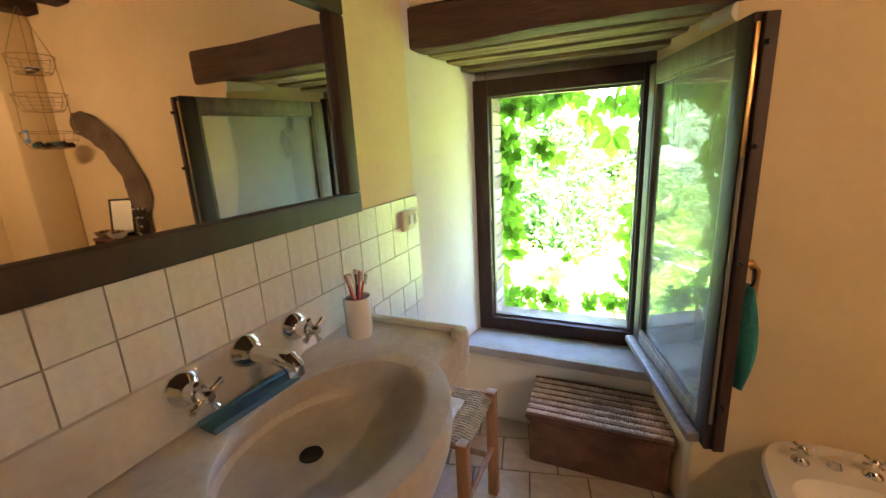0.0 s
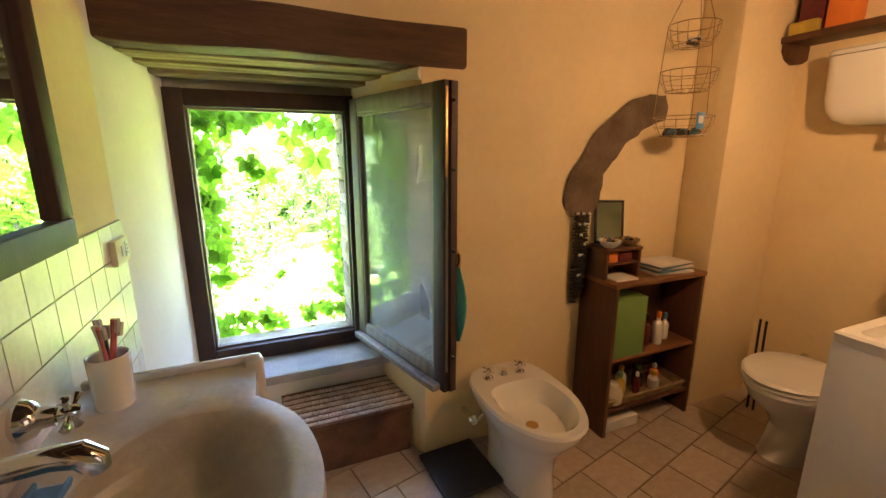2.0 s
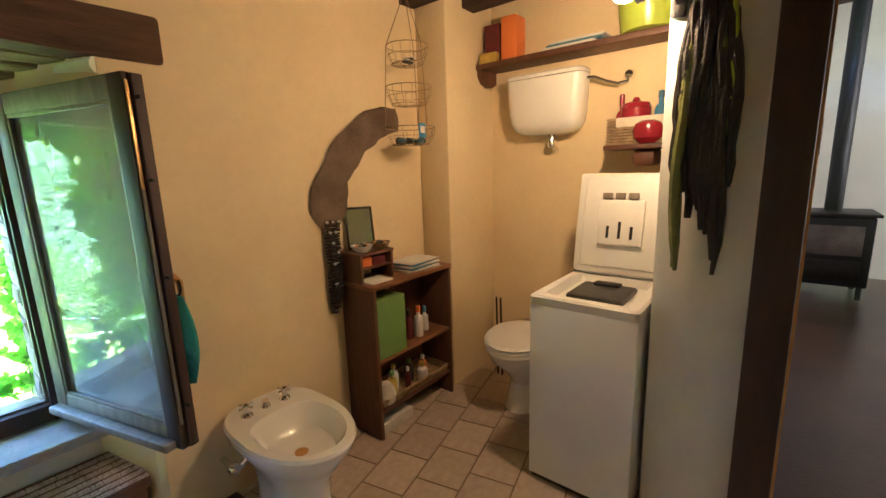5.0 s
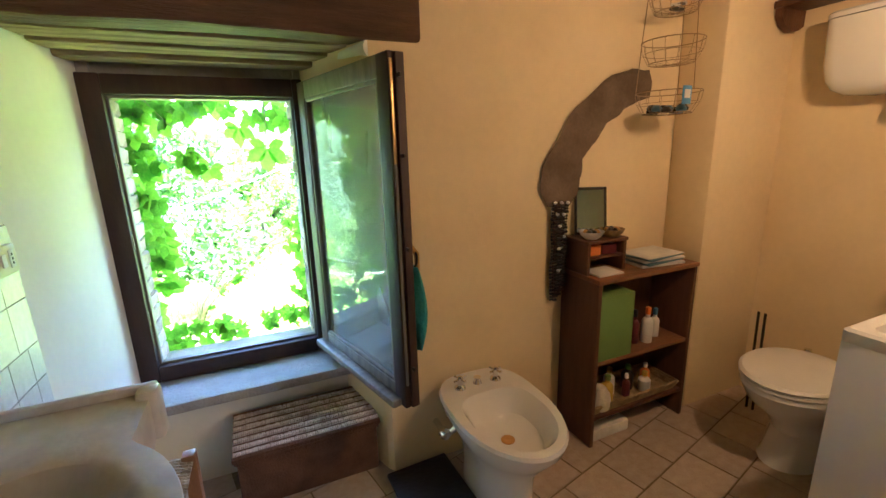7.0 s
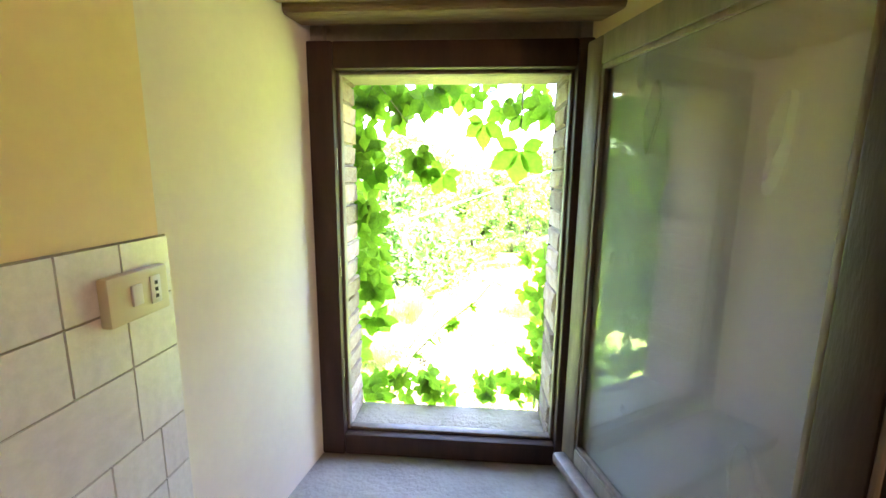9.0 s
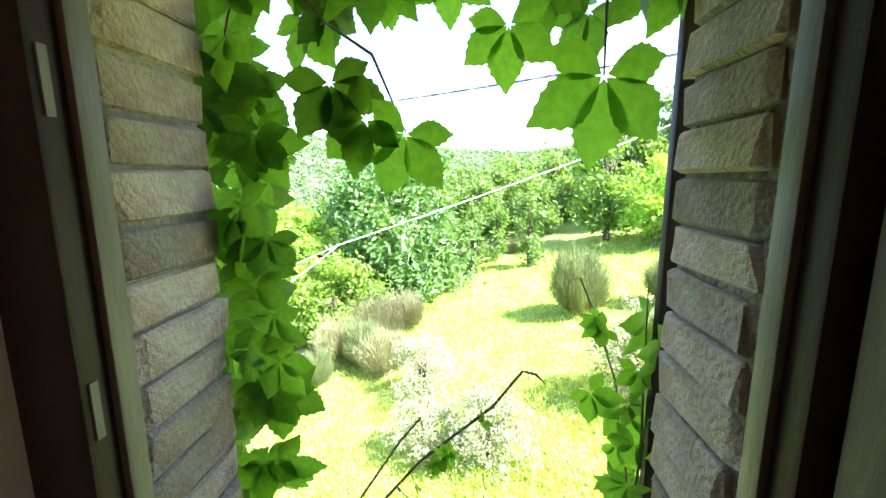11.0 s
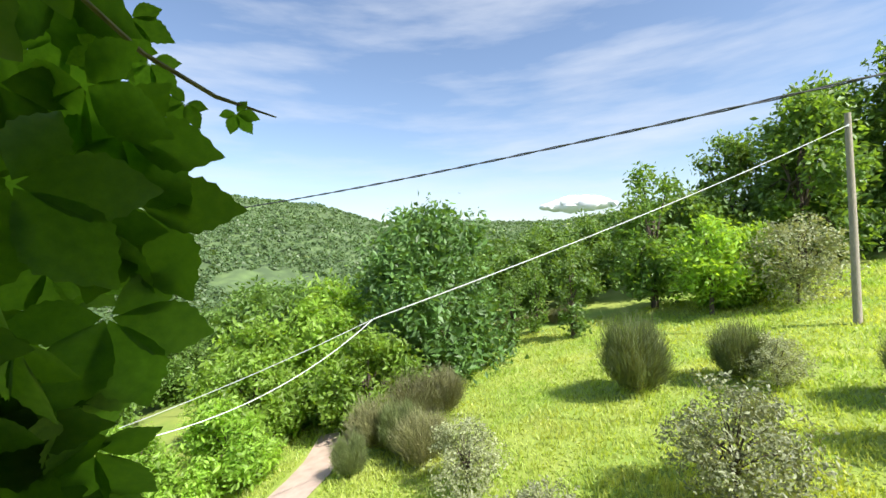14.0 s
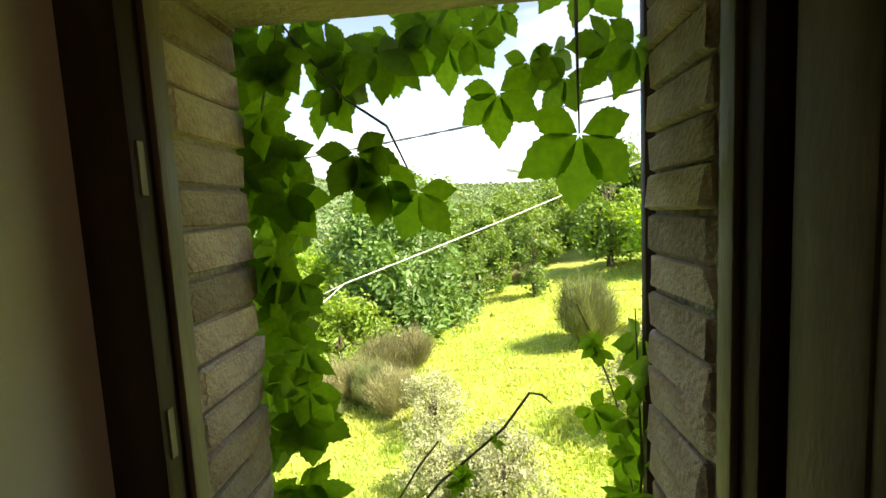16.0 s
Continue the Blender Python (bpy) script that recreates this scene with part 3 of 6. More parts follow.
RX = Matrix.Rotation(radians(90), 4, "Y")
taps = thing("wall_taps", (0.03, -0.872, 0.95), "chrome three-hole wall taps with cross handles", "tap")
for y in (-1.018, -0.730):
    part("rosette", lathe([(0.0, 0.022), (0.034, 0.022), (0.036, 0.03), (0.030, 0.044), (0.019, 0.052), (0.017, 0.075), (0.0, 0.076)], (0, y, 0.95), 24, RX), CHROME, taps)
    h = part("cross_handle", lathe([(0.0, 0.074), (0.012, 0.076), (0.013, 0.10), (0.008, 0.108), (0.0, 0.108)], (0, y, 0.95), 16, RX), CHROME, taps)
    for k in range(4):
        a = radians(25 + 90 * k)
        d = Vector((0, math.cos(a), math.sin(a)))
        c = Vector((0.092, y, 0.95))
        part("handle_arm", tube([c + d * t for t in (0.006, 0.02, 0.03, 0.036, 0.040)], [0.006, 0.005, 0.0065, 0.0085, 0.003], 10), CHROME, h)
part("rosette", lathe([(0.0, 0.022), (0.036, 0.022), (0.038, 0.03), (0.030, 0.046), (0.018, 0.056), (0.0, 0.056)], (0, -0.872, 0.955), 24, RX), CHROME, taps)
part("spout", tube([(0.04, -0.872, 0.955), (0.08, -0.872, 0.955), (0.12, -0.872, 0.958), (0.15, -0.872, 0.955), (0.165, -0.872, 0.94), (0.167, -0.872, 0.925)], [0.018, 0.017, 0.018, 0.021, 0.021, 0.017], 16), CHROME, taps)

tray = thing("comb_tray", (0.10, -0.90, 0.862), "blue plastic tray lying on the basin rim", "tray")
m = Matrix.Translation((0.075, -0.91, 0.864)) @ Matrix.Rotation(radians(-4), 4, "Z")
part("plate", box(-0.024, -0.105, 0, 0.024, 0.105, 0.006, 0.002, m), BLUE, tray)
part("rim", box(-0.026, -0.107, 0.006, -0.020, 0.107, 0.016, 0.002, m), BLUE, tray)
part("rim", box(0.020, -0.107, 0.006, 0.026, 0.107, 0.016, 0.002, m), BLUE, tray)

cup = thing("toothbrush_cup", (0.10, -0.56, 0.86), "cream ceramic cup holding several toothbrushes", "cup")
part("cup_body", lathe([(0.0, 0.0), (0.033, 0.0), (0.036, 0.006), (0.038, 0.115), (0.036, 0.116), (0.033, 0.112), (0.031, 0.012), (0.0, 0.010)], (0.10, -0.56, 0.86), 28), CERAMIC, cup)
for k, (dx, dy, colr) in enumerate(((0.02, 0.02, PINK), (-0.02, 0.03, PLASTIC_W), (0.01, -0.05, PINK), (0.0, 0.01, STEEL), (-0.01, -0.01, PLASTIC_W), (0.022, -0.004, PINK))):
    a = Vector((0.10 - dx * 0.4, -0.56 - dy * 0.4, 0.875))
    e = Vector((0.10 + dx, -0.56 + dy, 1.035 + 0.008 * (k % 3)))
    br = part("toothbrush", tube([a, a.lerp(e, 0.6), a.lerp(e, 0.8), e], [0.004, 0.0045, 0.003, 0.005], 8), colr, cup)
    d = (e - a).normalized()
    part("bristles", tube([e - d * 0.028 + Vector((0.007, 0, 0)), e + Vector((0.007, 0, 0))], 0.0055, 6), PLASTIC_W, br)

tagged(part("sponge", box(0.20, -1.30, 0.858, 0.29, -1.20, 0.885, 0.008), YELLOW), "yellow sponge on the basin rim", "sponge")

# mirror
mir = thing("wall_mirror", (0.03, -1.1, 1.185), "long wall mirror in a dark brown wooden frame", "mirror")
part("mirror_glass", box(0.010, -1.90, 1.225, 0.018, -0.445, 1.735), MIRROR, mir, "mirror glass", smooth=False)
part("frame_rail", box(0.003, -1.955, 1.183, 0.038, -0.40, 1.243, 0.006), FRAME, mir)
part("frame_rail", box(0.003, -1.955, 1.720, 0.038, -0.40, 1.780, 0.006), FRAME, mir)
part("frame_stile", box(0.004, -0.46, 1.2435, 0.037, -0.40, 1.7195, 0.006), FRAME, mir)
part("frame_stile", box(0.004, -1.955, 1.2435, 0.037, -1.895, 1.7195, 0.006), FRAME, mir)

# socket
so = thing("wall_socket", (0.012, -0.08, 1.10), "ivory plastic wall switch and socket plate", "socket")
part("plate", box(0.008, -0.138, 1.062, 0.026, -0.02, 1.137, 0.004), IVORY, so)
part("rocker", box(0.026, -0.100, 1.085, 0.031, -0.080, 1.118, 0.002), PLASTIC_W, so)
part("outlet", box(0.026, -0.062, 1.078, 0.029, -0.040, 1.124, 0.002), PLASTIC_W, so)
for z in (1.090, 1.101, 1.112):
    part("outlet_hole", box(0.029, -0.054, z - 0.003, 0.0296, -0.048, z + 0.003), BLACK, so)

# stool
stool = thing("rush_stool", (0.20, -0.27, 0), "honey-coloured wooden stool with a woven rush seat under the basin", "stool")
for x, y in ((0.07, -0.42), (0.335, -0.42), (0.07, -0.12), (0.335, -0.12)):
    part("leg", box(x - 0.019, y - 0.019, 0, x + 0.019, y + 0.019, 0.462, 0.005), STOOLWOOD, stool)
for y in (-0.42, -0.12):
    part("stretcher", tube([(0.07, y, 0.17), (0.335, y, 0.17)], 0.011, 8), STOOLWOOD, stool)
for x in (0.07, 0.335):
    part("stretcher", tube([(x, -0.42, 0.22), (x, -0.12, 0.22)], 0.011, 8), STOOLWOOD, stool)
bm = bmesh.new()
for k in range(22):
    t = (k + 0.5) / 22
    y = -0.42 + 0.30 * t
    tube([(0.06, y, 0.435), (0.10, y, 0.447), (0.20, y + 0.004 * (k % 2), 0.440), (0.30, y, 0.447), (0.345, y, 0.435)], 0.0075, 6, bm)
tagged(part("seat", bm, RUSH, stool, "woven rush seat"), kind="stuff")
bm = bmesh.new()
bmesh.ops.create_grid(bm, x_segments=14, y_segments=14, size=0.5)
for v in bm.verts:
    x, y = v.co.x, v.co.y
    v.co = Vector((0.16 + x * 0.20, -0.31 + y * 0.20, 0.462 + 0.012 * noise.noise(Vector((x * 5, y * 5, 0)))))
bmesh.ops.solidify(bm, geom=bm.faces[:], thickness=0.008)
tagged(part("towel", bm, CLOTH), "folded cream cloth on the rush stool", "towel")

# wicker hamper
ham = thing("wicker_hamper", (0.69, 0.20, 0), "brown wicker hamper with a pale woven lid under the window", "hamper")
part("body", box(0.425, 0.100, 0, 0.965, 0.325, 0.205, 0.012), WICKER_DARK, ham, "dark brown hamper body")
part("lid_frame", box(0.418, 0.092, 0.206, 0.972, 0.330, 0.222, 0.006), WICKER_DARK, ham)
part("back_rim", box(0.44, 0.318, 0.222, 0.965, 0.338, 0.275, 0.006), WICKER_DARK, ham)
def hz(y):
    return 0.232 + (y - 0.095) * 0.20
part("lid_board", box(0.424, 0.096, 0.2225, 0.966, 0.317, 0.232, 0.003), WICKER_DARK, ham)
for k in range(8):
    y = 0.096 + k * 0.0315
    part("lid_rod", tube([(0.414, y, hz(y) + 0.005), (0.55, y + 0.001, hz(y) + 0.007), (0.69, y - 0.001, hz(y) + 0.006), (0.976, y, hz(y) + 0.005)], 0.010 if k in (0, 7) else 0.0068, 6), WICKER_DARK, ham)
bm = bmesh.new()
rnd = random.Random(61)
for band in range(7):
    y = 0.096 + (band + 0.5) * 0.0315
    for k in range(76):
        x = 0.420 + 0.55 * (k + rnd.uniform(-0.2, 0.2)) / 75
        lift = 0.010 + 0.003 * rnd.random()
        tube([(x - 0.002, y - 0.0105, hz(y) - 0.002), (x, y - 0.006, hz(y) + lift), (x, y + 0.006, hz(y) + lift + 0.001), (x + 0.002, y + 0.0105, hz(y) + 0.002)], 0.0042, 5, bm)
tagged(part("lid_weave", bm, WICKER, ham, "pale woven lid in raised bands"), kind="stuff")
for y in (0.097, 0.3195):
    part("lid_edge", tube([(0.412, y, 0.226), (0.69, y, 0.228), (0.978, y, 0.226)], 0.007, 6), WICKER_DARK, ham)

# ---- bidet ----
def egg(cx, cy, lx, ly_front, ly_back, z, n=40):
    out = []
    for k in range(n):
        a = 2 * math.pi * k / n
        s, c = math.sin(a), math.cos(a)
        ly = ly_front if s < 0 else ly_back
        p = 0.6 if s > 0 else 1.0
        out.append((cx + lx * math.copysign(abs(c) ** p, c), cy + ly * math.copysign(abs(s) ** p, s), z))
    return out


bid = thing("bidet", (1.36, -0.22, 0), "white ceramic bidet with chrome taps by the wall", "bidet")
bx, by = 1.365, -0.22
part("bowl", loft([egg(bx, by, 0.095, 0.15, 0.20, 0.0), egg(bx, by, 0.09, 0.14, 0.20, 0.10), egg(bx, by, 0.10, 0.15, 0.21, 0.20), egg(bx, by, 0.145, 0.215, 0.235, 0.29), egg(bx, by, 0.172, 0.262, 0.255, 0.355), egg(bx, by, 0.178, 0.272, 0.258, 0.385), egg(bx, by, 0.172, 0.266, 0.254, 0.397),
                   egg(bx, by - 0.045, 0.138, 0.190, 0.150, 0.395), egg(bx, by - 0.045, 0.125, 0.175, 0.135, 0.375), egg(bx, by - 0.045, 0.10, 0.14, 0.105, 0.31), egg(bx, by - 0.04, 0.05, 0.07, 0.06, 0.285), egg(bx, by - 0.04, 0.02, 0.02, 0.02, 0.281)]), CERAMIC, bid)
part("drain", lathe([(0, 0.281), (0.018, 0.284), (0.024, 0.283), (0.024, 0.280)], (bx, by - 0.04, 0), 18), BRASS, bid)
part("overflow", lathe([(0, 0), (0.011, 0), (0.011, 0.004), (0, 0.004)], (bx - 0.005, by + 0.098, 0.35), 14, Matrix.Rotation(radians(70), 4, "X")), DARKMETAL, bid)
for x in (1.285, 1.435):
    part("tap_base", lathe([(0, 0.394), (0.022, 0.394), (0.020, 0.402), (0.011, 0.412), (0.010, 0.428), (0, 0.43)], (x, -0.055, 0), 18), CHROME, bid)
    hd = part("tap_handle", lathe([(0, 0.426), (0.012, 0.427), (0.012, 0.443), (0.006, 0.450), (0, 0.451)], (x, -0.055, 0), 14), CHROME, bid)
    for k in range(4):
        a = radians(20 + 90 * k)
        part("handle_arm", tube([(x + math.cos(a) * r, -0.055 + math.sin(a) * r, 0.437) for r in (0.006, 0.02, 0.027, 0.03)], [0.005, 0.004, 0.0065, 0.003], 8), CHROME, hd)
part("waste_knob", lathe([(0, 0.394), (0.018, 0.394), (0.014, 0.405), (0.010, 0.416), (0.015, 0.422), (0, 0.426)], (1.36, -0.05, 0), 16), CHROME, bid)
part("supply_pipe", tube([(1.22, 0.04, 0.20), (1.22, -0.02, 0.20), (1.24, -0.05, 0.20), (1.27, -0.06, 0.23)], 0.013, 10), CHROME, bid)
part("supply_valve", lathe([(0, 0), (0.022, 0), (0.024, 0.02), (0.016, 0.035), (0, 0.036)], (1.22, -0.03, 0.20), 14, Matrix.Rotation(radians(90), 4, "X")), CHROME, bid)

bid.scale = (1.09, 1.09, 1.0)
bid.location.y -= 0.03

sc = thing("bathroom_scale", (1.11, -0.13, 0), "flat black bathroom scale on the floor", "scale")
m = Matrix.Translation((1.115, -0.125, 0.0)) @ Matrix.Rotation(radians(3), 4, "Z")
part("platform", box(-0.135, -0.15, 0.012, 0.135, 0.15, 0.032, 0.008, m), BLACK, sc)
for sx in (-0.1, 0.1):
    for sy in (-0.11, 0.11):
        part("foot", lathe([(0, 0), (0.015, 0), (0.015, 0.012), (0, 0.012)], m @ Vector((sx, sy, 0)), 12), BLACK, sc)

# ---- bookcase corner ----
bc = thing("small_bookcase", (2.14, -0.08, 0), "dark stained wooden bookcase against the wall", "bookcase")
X0, X1, Y0, Y1 = 1.86, 2.452, -0.195, 0.040
part("side_panel", box(X0, Y0, 0, X0 + 0.02, Y1, 0.775, 0.002), SHELFWOOD, bc)
part("side_panel", box(X1 - 0.02, Y0, 0, X1, Y1, 0.775, 0.002), SHELFWOOD, bc)
part("back_panel", box(X0 + 0.02, Y1 - 0.006, 0.02, X1 - 0.02, Y1, 0.775), SHELFWOOD, bc)
part("top_board", box(X0 - 0.004, Y0 - 0.006, 0.7755, X1 + 0.004, Y1, 0.797, 0.003), SHELFTOP, bc, "lighter brown top board")
for z in (0.13, 0.40):
    part("shelf_board", box(X0 + 0.02, Y0 + 0.004, z, X1 - 0.02, Y1 - 0.006, z + 0.018, 0.002), SHELFTOP if z > 0.3 else SHELFWOOD, bc)
# raised little shelf on top
part("riser_panel", box(X0 + 0.0, -0.12, 0.797, X0 + 0.016, Y1, 0.93, 0.002), SHELFWOOD, bc)
part("riser_panel", box(X0 + 0.20, -0.12, 0.797, X0 + 0.216, Y1, 0.93, 0.002), SHELFWOOD, bc)
part("riser_shelf", box(X0 - 0.002, -0.125, 0.9305, X0 + 0.22, Y1, 0.945, 0.002), SHELFWOOD, bc)
part("riser_divider", box(X0 + 0.016, -0.12, 0.865, X0 + 0.20, Y1, 0.873), SHELFWOOD, bc)


def simple(name, bm, material, label, category, group=""):
    return tagged(part(name, bm, material), label, category, group)


simple("green_folder_box", box(1.884, -0.19, 0.4185, 2.075, -0.03, 0.715, 0.004), GREENBOX, "green cardboard box standing in the bookcase", "box")
simple("small_box", box(1.885, -0.10, 0.8735, 1.95, -0.02, 0.92, 0.002), ORANGE, "orange little box in the top riser", "box")
simple("small_box", box(1.96, -0.10, 0.8735, 2.04, -0.02, 0.915, 0.002), MAROON, "dark red little box in the top riser", "box")
simple("notebook", box(1.885, -0.17, 0.7975, 2.02, -0.06, 0.806, 0.002), PAPER, "thin pale notebook on the bookcase top", "notebook")


def stack(x0, y0, z, w, d, sheets):
    for k, (h, material, lab) in enumerate(sheets):
        m = Matrix.Translation((x0, y0, z)) @ Matrix.Rotation(radians((-6, 5, -2, 8, 2)[k % 5]), 4, "Z")
        simple("magazine", box(-w / 2, -d / 2, 0.0005, w / 2, d / 2, h, 0.002, m), material, lab, "magazine", "magazine stack")
        z += h + 0.001


stack(2.27, -0.085, 0.797, 0.24, 0.17, [(0.012, PAPER, "pale magazine in a pile"), (0.010, BLUEPAPER, "blue magazine in a pile"), (0.009, PAPER, "pale magazine in a pile"), (0.008, BLUEPAPER, "blue magazine in a pile"), (0.005, PAPER, "loose white papers on a pile")])


def bottle(name, place, r, h, material, cap, label, cap_h=0.03):
    b = thing(name, place, label, "bottle")
    part("body", lathe([(0, 0), (r * 0.92, 0), (r, 0.006), (r, h * 0.72), (r * 0.8, h * 0.82), (r * 0.4, h * 0.88), (r * 0.4, h), (0, h)], place, 18), material, b)
    part("cap", lathe([(0, h), (r * 0.48, h), (r * 0.48, h + cap_h), (r * 0.3, h + cap_h + 0.004), (0, h + cap_h + 0.004)], place, 14), cap, b)
    return b


bottle("lotion_bottle", (2.235, -0.13, 0.4185), 0.026, 0.14, PLASTIC_W, ORANGE, "white lotion bottle with an orange cap")
bottle("shampoo_bottle", (2.175, -0.11, 0.4185), 0.022, 0.13, MAROON, BLACK, "dark red shampoo bottle in the bookcase")
bottle("lotion_bottle", (2.32, -0.10, 0.4185), 0.022, 0.11, PLASTIC_W, BLUE, "small white bottle in the bookcase")
bk = thing("shallow_basket", (2.17, -0.08, 0.148), "shallow woven basket of toiletries in the bookcase", "basket")
bm = bmesh.new()
for z in (0.152, 0.164, 0.176, 0.188):
    g = (z - 0.15) * 0.4
    tube([(1.90 - g, -0.17 - g, z), (2.40 + g, -0.17 - g, z), (2.40 + g, 0.01, z), (1.90 - g, 0.01, z), (1.90 - g, -0.17 - g, z)], 0.007, 6, bm)
part("weave", bm, RUSH, bk)
part("bottom", box(1.90, -0.17, 0.1485, 2.40, 0.01, 0.156), RUSH, bk)
rnd = random.Random(5)
for k in range(7):
    x = 1.95 + 0.06 * k
    r = 0.018 + 0.012 * rnd.random()
    mat_k = (PLASTIC_W, YELLOW, PLASTIC_W, MAROON, BLACK, PLASTIC_W, ORANGE)[k]
    bottle("toiletry_jar", (x, -0.08 - 0.05 * (k % 2), 0.157), r, 0.07 + 0.05 * rnd.random(), mat_k, (PLASTIC_W, GREENBOX, YELLOW)[k % 3], ("white", "yellow", "white", "dark red", "black", "white", "orange")[k] + " toiletry jar in the shallow basket", 0.02)
simple("white_pouch", lathe([(0, 0), (0.05, 0.0), (0.056, 0.03), (0.05, 0.07), (0.03, 0.10), (0, 0.105)], (1.95, -0.14, 0.157), 16), CLOTH, "white cloth pouch in the shallow basket", "pouch")
simple("folded_paper", box(1.90, -0.17, 0.0, 2.12, -0.02, 0.055, 0.004), PAPER, "cream paper pack on the floor of the bookcase", "paper")

# bowls and table mirror
for x, g in ((1.915, "pale ceramic bowl of trinkets on the riser"), (2.03, "small pale bowl of trinkets on the riser")):
    bw = thing("trinket_bowl", (x, -0.075, 0.945), g, "bowl", "trinket bowls")
    part("bowl", lathe([(0, 0.0), (0.028, 0.0), (0.045, 0.016), (0.055, 0.034), (0.052, 0.034), (0.040, 0.014), (0, 0.008)], (x, -0.075, 0.945), 22), RUSH if x > 2 else CERAMIC, bw)
    for k in range(7):
        a = k * 0.9
        part("trinket", lathe([(0, 0), (0.010, 0.004), (0.012, 0.012), (0.006, 0.02), (0, 0.022)], (x + 0.024 * math.cos(a), -0.075 + 0.024 * math.sin(a), 0.965), 8), (BRASS, STEEL, BLACK)[k % 3], bw)
tm = thing("table_mirror", (1.96, -0.02, 0.945), "small rectangular table mirror with a dark frame", "mirror")
m = Matrix.Translation((1.965, -0.015, 0.947)) @ Matrix.Rotation(radians(-25), 4, "Z") @ Matrix.Rotation(radians(-10), 4, "X")
part("glass", box(-0.06, -0.004, 0.012, 0.06, 0.0, 0.20, 0, m), MIRROR, tm, smooth=False)
for a, b, c, d in ((-0.07, 0.0, -0.06, 0.212), (0.06, 0.0, 0.07, 0.212), (-0.06, 0.0, 0.06, 0.012), (-0.06, 0.20, 0.06, 0.212)):
    part("frame_bar", box(a, -0.008, b, c, 0.004, d, 0.002, m), DARKMETAL, tm)

# necklaces hanging by the bookcase
rnd = random.Random(9)
for k in range(9):
    x = 1.785 + 0.0065 * k
    y = 0.025 - 0.009 * (k % 3)
    zt, zb = 1.10 - 0.02 * (k % 4), 0.62 + 0.05 * rnd.random() + 0.03 * (k % 3)
    nk = thing("bead_necklace", (x, y, zt), ("black", "dark brown", "pearly white")[k % 3] + " bead necklace hanging on the wall", "necklace", "hanging necklaces")
    bm = bmesh.new()
    z = zt
    while z > zb:
        r = 0.0055 + 0.004 * rnd.random()
        for dx in (0, 0.010):
            lathe([(0, -r), (r * 0.8, -r * 0.5), (r, 0), (r * 0.8, r * 0.5), (0, r)], (x + dx + 0.003 * math.sin(z * 30), y, z), 6, bm=bm)
        z -= 2.1 * r
    tagged(part("strand", bm, (BLACKCLOTH, FRAME, BLACK)[k % 3], nk), kind="stuff")
    for j in range(3 if k % 4 == 2 else 1):
        part("light_bead", lathe([(0, -0.008), (0.008, -0.003), (0.008, 0.003), (0, 0.008)], (x + 0.004, y - 0.012, zt - 0.1 * j - 0.03 * (k % 4)), 8), PAPER, nk)

# brown arch on the wall, modelled in place of the baskets' cast shadow
def scarf():
    line = [(2.31, 1.60), (2.22, 1.59), (2.12, 1.555), (2.02, 1.49), (1.935, 1.405), (1.875, 1.32), (1.835, 1.23), (1.825, 1.14), (1.815, 1.06)]
    wid = [0.062, 0.075, 0.082, 0.078, 0.095, 0.082, 0.108, 0.10, 0.04]
    fine_l, fine_w = [], []
    for i in range(len(line) - 1):
        for j in range(5):
            t = j / 5
            fine_l.append(Vector(line[i]).lerp(Vector(line[i + 1]), t))
            fine_w.append(wid[i] * (1 - t) + wid[i + 1] * t)
    loops = []
    for i, p in enumerate(fine_l):
        d = (fine_l[min(i + 1, len(fine_l) - 1)] - fine_l[max(i - 1, 0)]).normalized()
        nrm = Vector((-d.y, d.x))
        lp = []
        for k in range(18):
            a = 2 * math.pi * k / 18
            w = fine_w[i] * (1 + 0.12 * noise.noise(Vector((i * 0.3, k, 2))) + 0.10 * noise.noise(Vector((i * 0.22, 0.5, 8))))
            q = p + nrm * (w * math.cos(a))
            lp.append((q.x, 0.036 + 0.010 * math.sin(a) * (1 + 0.5 * math.sin(3 * a + i * 0.4)), q.y))
        loops.append(lp)
    tagged(part("draped_scarf", loft(loops), SHADOW_ARCH), "brown arch shape standing in for the basket's shadow on the wall", "scarf")


scarf()

# three-tier hanging wire basket
hb = thing("hanging_wire_basket", (2.26, -0.085, 1.42), "rusty three-tier hanging wire basket with small things", "hanging basket")


def ring_pts(c, r, z, n=24):
    return [(c[0] + r * math.cos(2 * math.pi * k / n), c[1] + r * math.sin(2 * math.pi * k / n), z) for k in range(n + 1)]


C = (2.265, -0.105)
for z, r in ((1.94, 0.105), (1.745, 0.118), (1.545, 0.128)):
    tier = part("tier_rim", tube(ring_pts(C, r, z), 0.0020, 5), WIRE, hb)
    part("tier_base_ring", tube(ring_pts(C, r * 0.75, z - 0.085), 0.0016, 5), WIRE, hb)
    part("tier_mid_ring", tube(ring_pts(C, r * 0.93, z - 0.045), 0.0011, 5), WIRE, hb)
    for k in range(14):
        a = 2 * math.pi * k / 14
        ca_, sa_ = math.cos(a), math.sin(a)
        part("tier_wire", tube([(C[0] + r * q * ca_, C[1] + r * q * sa_, z - d) for q, d in ((1.0, 0), (0.95, 0.04), (0.75, 0.085), (0.4, 0.090), (0.0, 0.092))], 0.0009, 4), WIRE, hb)
for k in range(3):
    a = 2 * math.pi * k / 3 + 0.4
    part("chain", tube([(C[0] + q * math.cos(a), C[1] + q * math.sin(a), z) for q, z in ((0.0, 2.19), (0.105, 1.94), (0.118, 1.745), (0.128, 1.545))], 0.0018, 4), WIRE, hb)
